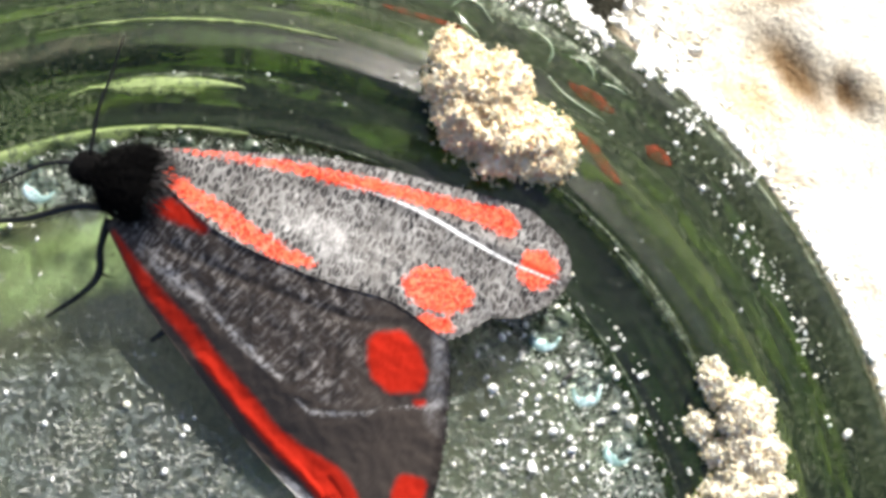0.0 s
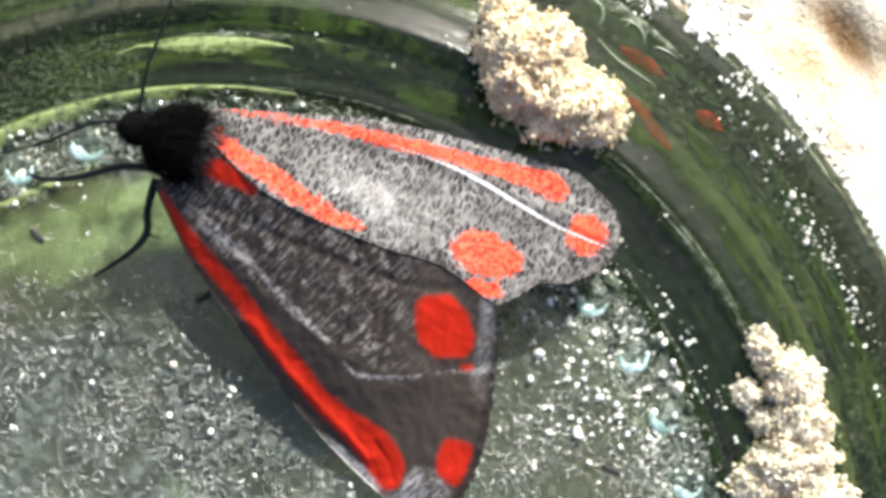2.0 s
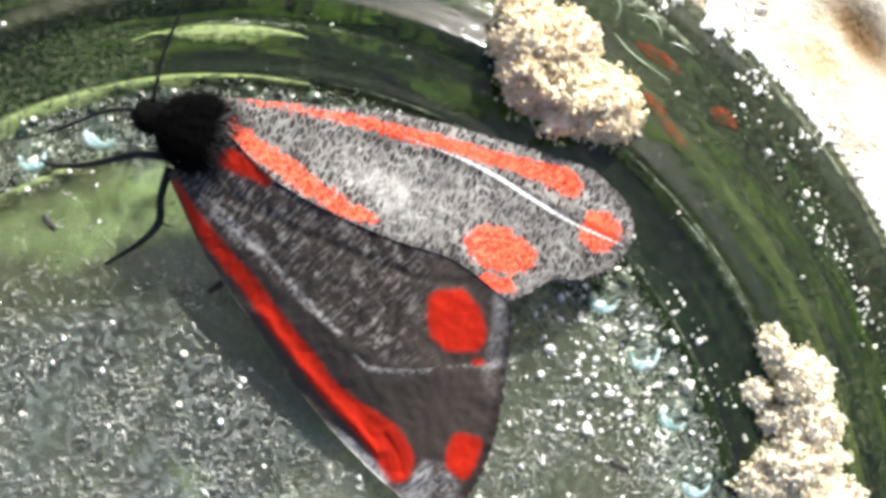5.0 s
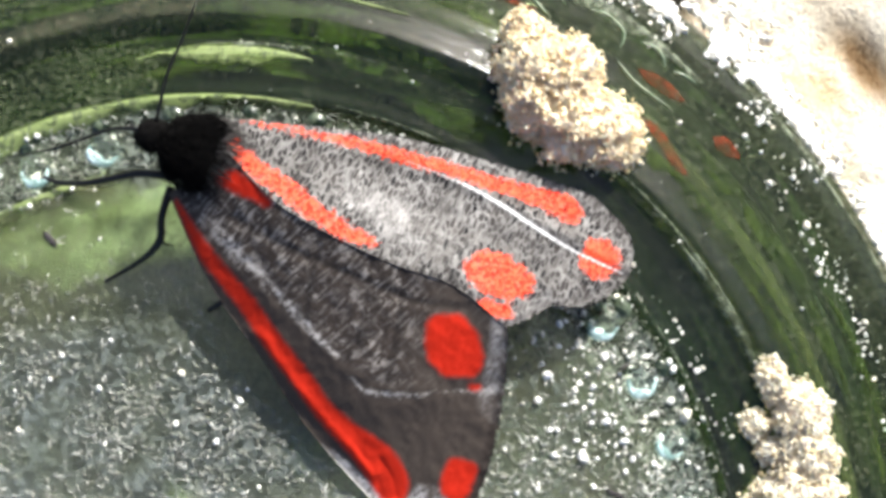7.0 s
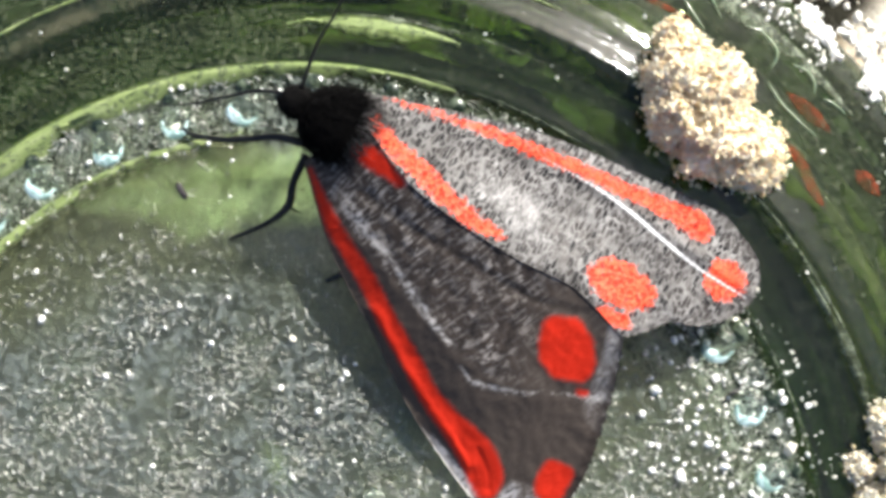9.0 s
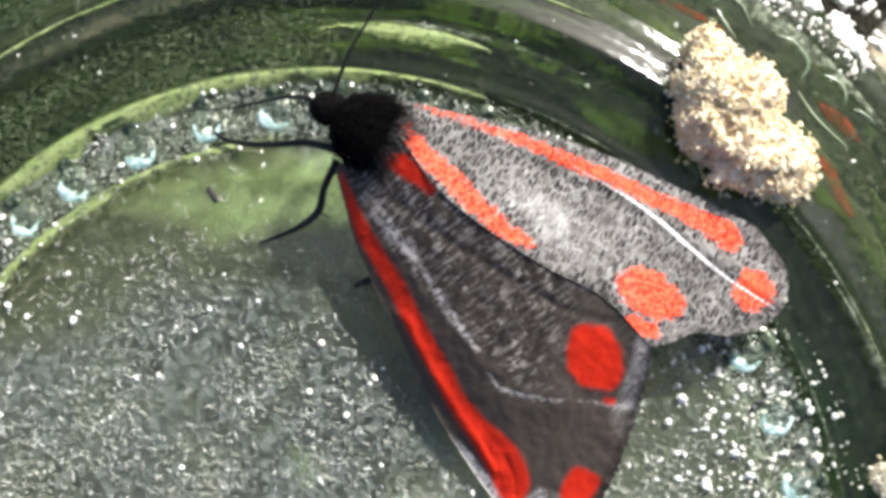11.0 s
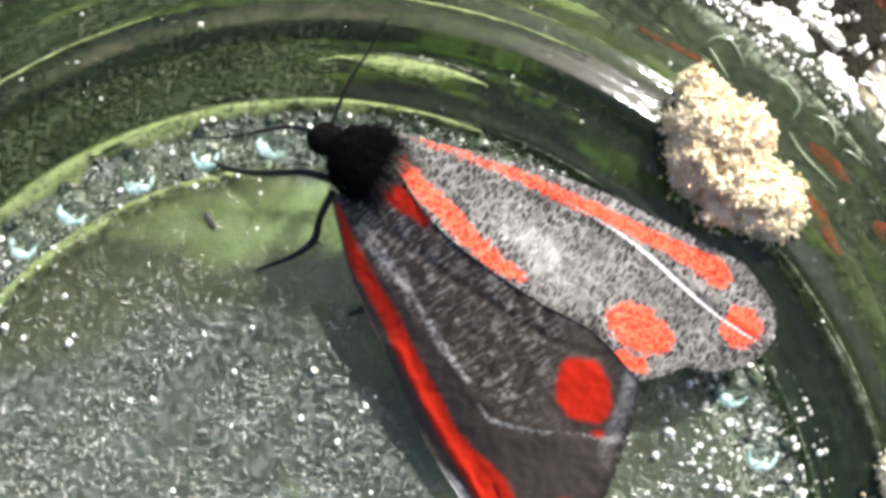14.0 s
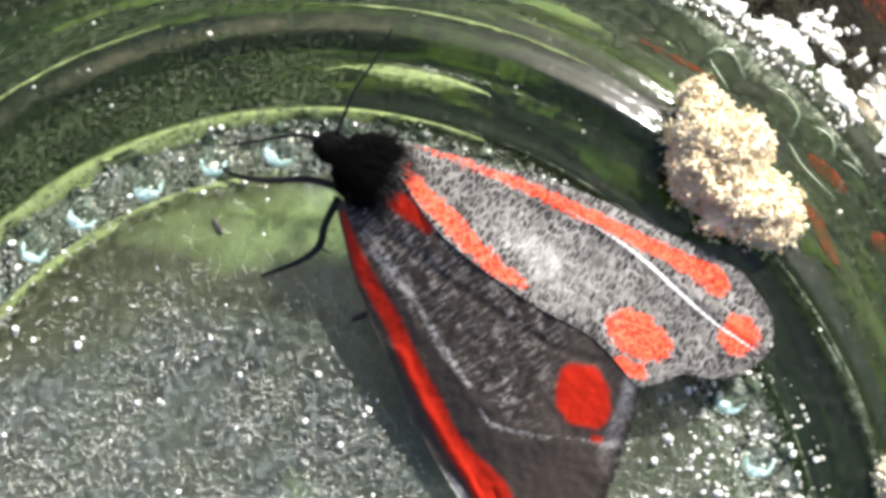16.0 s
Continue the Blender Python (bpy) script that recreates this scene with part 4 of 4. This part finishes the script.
def wing_mesh(name, inner, costa, bulge, out, drop, pale, net, reds, patches, light_lines, folds, crest_glints, dark_lines, axis, nu=230, nv=120):
    u, v = np.meshgrid(np.linspace(0, 1, nu), np.linspace(0, 1, nv), indexing="ij")
    a, b = spline(inner, u), spline(costa, u)
    k = drop(u, v)[..., None]
    p = a * (1 - v[..., None]) + b * v[..., None]
    p[..., 2] = a[..., 2] * (1 - k[..., 0]) + b[..., 2] * k[..., 0]
    span0 = float(len(name))
    bv = spline([(q[0], q[1]) for q in bulge], np.linspace(0, 1, 200))
    swell = np.interp(v, bv[:, 0], bv[:, 1]) * np.clip((u - 0.55) / 0.45, 0, 1) ** 1.6
    rag = np.array([noise.fractal(Vector((q * 60.0, span0, 0.0)), 0.6, 2.0, 3) for q in np.linspace(0, 1, nv)])
    swell = swell + 0.16 * rag[None, :] * np.clip((u - 0.93) / 0.07, 0, 1)
    p[..., 0] += swell * out[0]
    p[..., 1] += swell * out[1]
    for amp, pts, width in folds:
        c = spline(pts, np.linspace(0, 1, 60))
        flat = p.reshape(-1, 3)
        d = np.hypot(flat[:, None, 0] - c[None, :, 0], flat[:, None, 1] - c[None, :, 1]).min(1).reshape(u.shape)
        p[..., 2] += amp * np.exp(-((d / width) ** 2))
    for i in range(nu):
        for j in range(nv):
            p[i, j, 2] += 0.07 * noise.fractal(Vector((p[i, j, 0] * 0.7, p[i, j, 1] * 0.7, 1.0)), 0.7, 2.0, 3)
    top = p.reshape(-1, 3)
    low = top - np.array([0, 0, 0.07])
    idx = np.arange(nu * nv).reshape(nu, nv)
    q = np.stack([idx[:-1, :-1], idx[1:, :-1], idx[1:, 1:], idx[:-1, 1:]], -1).reshape(-1, 4)
    N = nu * nv
    rim = np.concatenate([idx[:, 0], idx[-1, 1:], idx[::-1, -1][1:], idx[0, ::-1][1:-1]])
    nxt = np.roll(rim, -1)
    side = np.stack([rim, nxt, nxt + N, rim + N], -1)
    faces = np.concatenate([q, q[:, ::-1] + N, side]).tolist()
    me = mesh_from(name, np.vstack([top, low]), faces, WING)
    red = np.full(N, -9.0)
    for pts, radii in reds:
        red = np.maximum(red, near_line(top, pts, radii))
    for corners in patches:
        red = np.maximum(red, inside_patch(top, corners, 0.06 if name.startswith("left") else 0.12, 0.42 if name.startswith("left") else 0.3))
    # where crease shade and dark markings are painted
    shade_and_marks = np.zeros(N)
    for pts, radius in dark_lines:
        shade_and_marks = np.maximum(shade_and_marks, np.clip(near_line(top, pts, [radius] * len(pts)) / radius * 1.6, 0, 1))
    light_line = np.full(N, -9.0)
    for pts, radii in light_lines:
        light_line = np.maximum(light_line, near_line(top, pts, radii))
    crest_glint = np.full(N, -9.0)
    for pts, radii in crest_glints:
        crest_glint = np.maximum(crest_glint, near_line(top, pts, radii))
    fringe = np.clip((u - 0.972) / 0.015, 0, 1) * (0.9 if name.startswith("left") else 0.35)
    glow = pale(u, v, top)
    al = p[..., 0] * axis[0] + p[..., 1] * axis[1]
    ac = p[..., 1] * axis[0] - p[..., 0] * axis[1]
    for key, val in (("red", red), ("light_line", light_line), ("crest_glint", crest_glint), ("dark", shade_and_marks), ("fringe", fringe.ravel()), ("pale", glow.ravel()), ("net", net(u, v)[0].ravel()), ("stroke", net(u, v)[1].ravel()), ("along", al.ravel()), ("across", ac.ravel())):
        put_attr(me, key, np.concatenate([val, val]))
    return me


def build_moth():
    moth = tagged(new("moth"), "grey and black moth with red streaks and spots resting on glass", "moth")
    def ridge(u):
        return np.interp(u, (0, 0.14, 0.21, 0.34, 0.48, 0.61, 0.69, 0.77, 0.84, 0.94, 1), (0.9, 0.84, 0.73, 0.65, 0.62, 0.605, 0.59, 0.54, 0.45, 0.31, 0.25))

    def left_drop(u, v):
        # a raised fold runs down the wing; past it the wing falls steeply to its front edge
        vr = ridge(u)
        top = 0.45 + (0.9 * vr - 0.45) * np.clip((0.65 - u) / 0.3, 0, 1)
        k = np.where(v < vr, top * v / vr, top + (1 - top) * (v - vr) / (1 - vr))
        return k * (1 - 0.25 * u**8) + 0.25 * u**8 * v

    left = wing_mesh(
        "left_forewing",
        [(1.5, 4.0, 3.95), (2.97, 1.95, 4.1), (4.75, 0.28, 4.1), (7.55, -1.7, 3.95), (10.25, -3.2, 3.65), (12.2, -5.4, 3.2)],
        [(-1.28, 2.63, 2.3), (-0.23, -1.31, 1.85), (1.44, -4.94, 1.5), (2.86, -8.2, 1.05), (4.68, -11.25, 0.65), (6.15, -13.3, 0.5)],
        [(0, 0), (0.05, 0.37), (0.27, 1.42), (0.58, 2.4), (0.81, 2.6), (0.95, 1.9), (1, 0)], (0.80, -0.60),
        left_drop,
        lambda u, v, p: np.maximum(np.clip(inside_patch(p, [(3.5, -9.3), (4.5, -10.5), (5.5, -11.9), (6.5, -12.6), (7.4, -11.75), (8.3, -12.0), (8.9, -13.2), (8.5, -14.2), (5.8, -13.6)], 0.1) / 0.3, 0, 1).reshape(u.shape), np.maximum(np.clip((v - 0.965) / 0.01, 0, 1) * np.clip((u - 0.68) / 0.05, 0, 1), 0.5 * np.clip((u - 0.93) / 0.02, 0, 1) * np.clip((0.42 - v) / 0.1, 0, 1))) * 1.5,
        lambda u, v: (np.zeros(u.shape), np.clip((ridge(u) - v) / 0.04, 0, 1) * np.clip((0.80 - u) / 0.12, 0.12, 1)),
        [([(-0.97, 2.22), (-0.10, -0.16), (1.30, -2.60), (2.15, -4.44), (3.22, -6.46), (3.80, -7.68), (4.72, -8.98), (5.75, -10.3), (6.2, -11.4), (6.2, -12.0)], [0.10, 0.34, 0.40, 0.43, 0.46, 0.44, 0.55, 0.80, 0.82, 0.55]),
         ([(0.9, 3.2), (1.9, 2.4), (3.0, 1.4)], [0.4, 0.42, 0.15])],
        [[(8.98, -4.31), (10.21, -4.49), (10.85, -5.60), (11.0, -6.90), (10.8, -7.40), (9.39, -7.11), (8.77, -6.26), (8.74, -5.35)],
         [(9.15, -10.7), (10.15, -11.17), (9.75, -12.21), (9.07, -13.05), (8.5, -12.42), (8.5, -11.95), (8.78, -11.26)],
         [(10.3, -7.75), (10.75, -7.85), (10.5, -7.9)]],
        [], [(-0.06, [(6.91, -1.71), (6.26, -3.41), (5.66, -5.11)], 0.12), (-0.05, [(8.22, -2.45), (7.59, -4.15), (7.09, -5.6)], 0.12), (-0.05, [(4.81, -0.72), (4.07, -2.42), (3.57, -4.13)], 0.12),
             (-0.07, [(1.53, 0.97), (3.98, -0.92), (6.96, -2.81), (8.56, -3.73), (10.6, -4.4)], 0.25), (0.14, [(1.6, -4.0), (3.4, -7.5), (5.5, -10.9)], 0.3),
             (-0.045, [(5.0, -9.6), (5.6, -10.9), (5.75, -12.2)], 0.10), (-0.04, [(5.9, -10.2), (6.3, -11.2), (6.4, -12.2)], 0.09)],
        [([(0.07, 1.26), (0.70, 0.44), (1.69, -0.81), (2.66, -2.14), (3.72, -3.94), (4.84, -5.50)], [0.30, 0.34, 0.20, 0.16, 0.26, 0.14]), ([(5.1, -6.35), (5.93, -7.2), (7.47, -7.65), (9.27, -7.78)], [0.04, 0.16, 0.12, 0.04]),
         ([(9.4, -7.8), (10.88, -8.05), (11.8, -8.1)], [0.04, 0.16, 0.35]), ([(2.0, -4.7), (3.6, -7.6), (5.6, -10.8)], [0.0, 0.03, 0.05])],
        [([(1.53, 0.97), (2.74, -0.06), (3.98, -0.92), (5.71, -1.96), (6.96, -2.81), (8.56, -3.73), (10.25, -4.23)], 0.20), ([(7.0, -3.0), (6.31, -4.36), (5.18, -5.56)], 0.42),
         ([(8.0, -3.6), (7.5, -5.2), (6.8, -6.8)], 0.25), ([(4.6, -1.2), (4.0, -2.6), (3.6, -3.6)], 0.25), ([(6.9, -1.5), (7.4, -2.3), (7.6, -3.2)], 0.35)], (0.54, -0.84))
    right = wing_mesh(
        "right_forewing",
        [(1.5, 4.1, 4.02), (2.97, 1.84, 4.14), (4.66, 0.21, 4.14), (7.5, -1.79, 3.98), (10.2, -3.3, 3.68), (12.2, -5.4, 3.22)],
        [(1.0, 5.6, 3.0), (5.18, 4.68, 2.2), (9.47, 3.54, 1.5), (14.25, 1.41, 1.0), (17.4, -0.25, 0.9)],
        [(0, 0), (0.11, 0.6), (0.25, 1.12), (0.37, 2.3), (0.55, 3.1), (0.74, 3.2), (0.92, 2.3), (1, 0)], (0.727, -0.69),
        lambda u, v: v,
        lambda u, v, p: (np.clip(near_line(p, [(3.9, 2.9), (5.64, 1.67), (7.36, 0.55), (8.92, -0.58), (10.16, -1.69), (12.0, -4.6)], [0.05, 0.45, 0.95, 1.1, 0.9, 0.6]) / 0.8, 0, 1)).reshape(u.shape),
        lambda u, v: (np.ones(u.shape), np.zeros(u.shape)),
        [([(2.5, 5.26), (5.37, 4.23), (7.15, 3.59), (8.9, 2.75), (10.52, 2.11), (12.16, 1.3), (13.82, 0.57), (15.12, -0.1), (15.9, -0.58), (16.2, -0.85)], [0.06, 0.16, 0.23, 0.27, 0.31, 0.34, 0.36, 0.45, 0.64, 0.50]),
         ([(1.89, 4.19), (2.82, 2.92), (3.9, 1.8), (5.13, 0.53), (6.21, -0.41), (7.14, -1.05)], [0.20, 0.34, 0.41, 0.41, 0.33, 0.12])],
        [[(16.05, -3.19), (16.77, -2.31), (17.56, -2.48), (17.93, -3.05), (17.61, -3.69), (16.92, -3.92), (16.43, -3.75)],
         [(10.8, -2.55), (11.61, -2.15), (12.58, -2.48), (13.22, -3.03), (13.9, -3.79), (13.6, -4.15), (12.65, -4.10), (11.52, -3.55), (10.9, -2.88)],
         [(11.2, -4.2), (11.98, -4.42), (12.6, -4.86), (11.7, -4.7)]],
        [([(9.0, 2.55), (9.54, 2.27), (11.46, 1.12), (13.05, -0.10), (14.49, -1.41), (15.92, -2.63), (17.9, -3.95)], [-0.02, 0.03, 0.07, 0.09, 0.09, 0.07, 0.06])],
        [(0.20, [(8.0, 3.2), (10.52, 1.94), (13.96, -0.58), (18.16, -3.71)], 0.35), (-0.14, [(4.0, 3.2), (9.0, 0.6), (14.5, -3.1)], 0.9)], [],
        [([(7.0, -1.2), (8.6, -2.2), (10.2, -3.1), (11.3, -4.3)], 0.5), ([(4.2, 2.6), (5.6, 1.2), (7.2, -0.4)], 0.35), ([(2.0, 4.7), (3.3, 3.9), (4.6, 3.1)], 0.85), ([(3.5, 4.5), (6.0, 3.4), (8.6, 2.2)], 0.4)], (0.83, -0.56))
    part("left_forewing", left, moth, "grey wing coloured darker for shade, with red streak and two red spots")
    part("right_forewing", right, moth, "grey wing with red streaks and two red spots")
    v, f = blob((0.25, 4.2, 2.9), (1.6, 1.45, 1.35), 4, 0.16, 2.0, -35)
    part("thorax", mesh_from("thorax", v, f, FUR), moth, "black furry thorax")
    v, f = blob((-1.45, 5.2, 2.7), (0.85, 0.75, 0.75), 4, 0.08, 4.0)
    part("head", mesh_from("head", v, f, FUR), moth)
    for x, y in ((-1.6, 5.65), (-1.85, 4.9)):
        v, f = blob((x, y, 2.75), (0.33, 0.33, 0.33), 3, 0.02, 6.0)
        part("eye", mesh_from("eye", v, f, CHITIN), moth, "shiny black eye")
    v, f = blob((5.0, -2.0, 1.6), (6.0, 1.5, 1.2), 4, 0.06, 7.0, -37)
    part("abdomen", mesh_from("abdomen", v, f, FUR), moth)
    # fur
    rng = np.random.default_rng(3)
    verts, faces = [], []
    pale_v, pale_f = [], []
    for k in range(2600):
        on_head = k % 6 == 0
        n = rng.normal(0, 1, 3)
        n[2] = abs(n[2]) * 0.9
        n /= np.linalg.norm(n)
        c = np.array((-1.4, 5.15, 2.7)) + n * 0.72 if on_head else np.array((0.25, 4.2, 2.9)) + n * np.array((1.65, 1.55, 1.45))
        way = n * 0.55 + np.array((0.75, -0.5, 0.05)) + rng.normal(0, 0.35, 3)
        way /= np.linalg.norm(way)
        s = np.cross(way, n)
        s /= np.linalg.norm(s) + 1e-9
        back = max(0.0, (n[0] - 0.7 * n[1]) / 1.22)
        ln, w = rng.uniform(0.35, 0.95) * (0.45 if on_head else 1 + 0.9 * back * rng.uniform()), 0.028
        grey = (not on_head) and n[0] - 0.6 * n[1] > 0.6 and rng.uniform() < 0.6
        vs, fs = (pale_v, pale_f) if grey else (verts, faces)
        b = len(vs)
        vs += [c - s * w, c + s * w, c + n * w, c + way * ln]
        fs += [(b, b + 1, b + 3), (b + 1, b + 2, b + 3), (b + 2, b, b + 3)]
    tuft = part("pale_fur", mesh_from("pale_fur", pale_v, pale_f, GREY_FUR), moth, "grey-brown hairs behind the thorax")
    tuft["kind"] = "stuff"
    fur = part("fur", mesh_from("fur", verts, faces, FUR), moth)
    fur["kind"] = "stuff"
    for pts, radii in (([(-1.8, 5.5, 3.1), (-3.3, 5.7, 2.9), (-5.8, 5.35, 2.4), (-8.25, 5.36, 2.0)], [0.11, 0.085, 0.06, 0.025]),
                       ([(-1.2, 5.7, 3.2), (-0.40, 7.5, 3.6), (0.45, 8.82, 3.8), (1.35, 10.3, 4.2)], [0.09, 0.075, 0.06, 0.03])):
        v, f = tube(pts, radii, 40)
        part("antenna", mesh_from("antenna", v, f, CHITIN), moth, "thin black antenna")
    v, f = tube([(-1.9, 5.35, 3.0), (-2.2, 5.62, 3.05), (-2.35, 5.88, 3.0)], [0.08, 0.07, 0.03], 8, 6)
    part("palp", mesh_from("palp", v, f, CHITIN), moth, "short dark palp")
    for pts, radii in (([(-1.0, 3.4, 2.0), (-2.56, 3.85, 1.6), (-4.66, 3.88, 0.9), (-6.2, 4.15, 0.25), (-6.95, 4.56, 0.12)], [0.21, 0.18, 0.14, 0.115, 0.10]),
                       ([(-1.2, 3.0, 1.8), (-1.85, 1.8, 1.5), (-2.15, 0.8, 1.2), (-3.18, 0.1, 0.65), (-4.97, -0.53, 0.12)], [0.20, 0.16, 0.19, 0.13, 0.07]),
                       ([(1.0, -1.3, 0.6), (0.1, -2.25, 0.5), (-0.64, -2.58, 0.12)], [0.18, 0.16, 0.1])):
        v, f = tube(pts, radii, 30)
        part("leg", mesh_from("leg", v, f, CHITIN), moth, "thin black leg")
    v, f = tube([(-2.15, 0.8, 1.2), (-1.85, 0.6, 1.0), (-1.65, 0.5, 0.85)], [0.07, 0.05, 0.02], 8, 6)
    part("spur", mesh_from("spur", v, f, CHITIN), moth)


build_ground()
build_grass()
build_light_patch(LIGHT_PATCH, -3.75, "pale green patch added under the glass for light from below")
build_light_patch([(1.0, -9.4), (2.4, -9.0), (3.2, -10.2), (2.0, -11.0)], -3.7, "small pale green patch added under the glass for light from below")
build_light_patch([(-4.0, -10.4), (-2.8, -10.2), (-2.4, -11.4), (-3.4, -12.0)], -3.7, "small pale green patch added under the glass for light from below")
build_dish()
build_dust()
build_lint()
build_grains()
build_loose_grains()
build_crumbs()
build_clump([(15.5, 7.9, 0.4, 0.72, 0.85, 0.9, 0), (15.85, 6.1, 0.8, 1.65, 1.6, 1.5, -30), (15.6, 4.6, 0.7, 1.55, 1.7, 1.4, -20), (17.2, 5.2, 0.8, 1.35, 1.7, 1.5, -30),
             (17.2, 3.2, 0.8, 1.8, 1.9, 1.5, -30), (18.8, 2.35, 0.6, 1.35, 1.4, 1.2, -30)], 21, 16000, SAND,
            "beige lump of stuck sand grains resting on the green glass")
build_clump([(24.3, -9.9, 0.2, 0.6, 0.95, 0.6, 0), (25.2, -11.7, 0.3, 1.25, 1.3, 1.0, 10), (23.1, -11.8, 0.0, 0.5, 0.65, 0.45, 0), (25.2, -13.6, 0.4, 1.25, 1.3, 1.1, 0), (23.7, -13.1, 0.1, 0.6, 0.5, 0.5, 0),
             (24.4, -15.2, 0.3, 1.75, 1.3, 1.2, 0), (22.7, -15.9, 0.2, 1.2, 1.0, 0.8, 0), (25.0, -17.2, 0.3, 1.6, 1.5, 1.1, 0), (23.0, -17.6, 0.2, 1.4, 1.1, 0.9, 0)], 33, 14000, PALE_SAND,
            "pale crumbling lump of sand grains on the glass")
build_moth()


def motions():
    """The moth rests; nothing but the camera moves."""


motions()
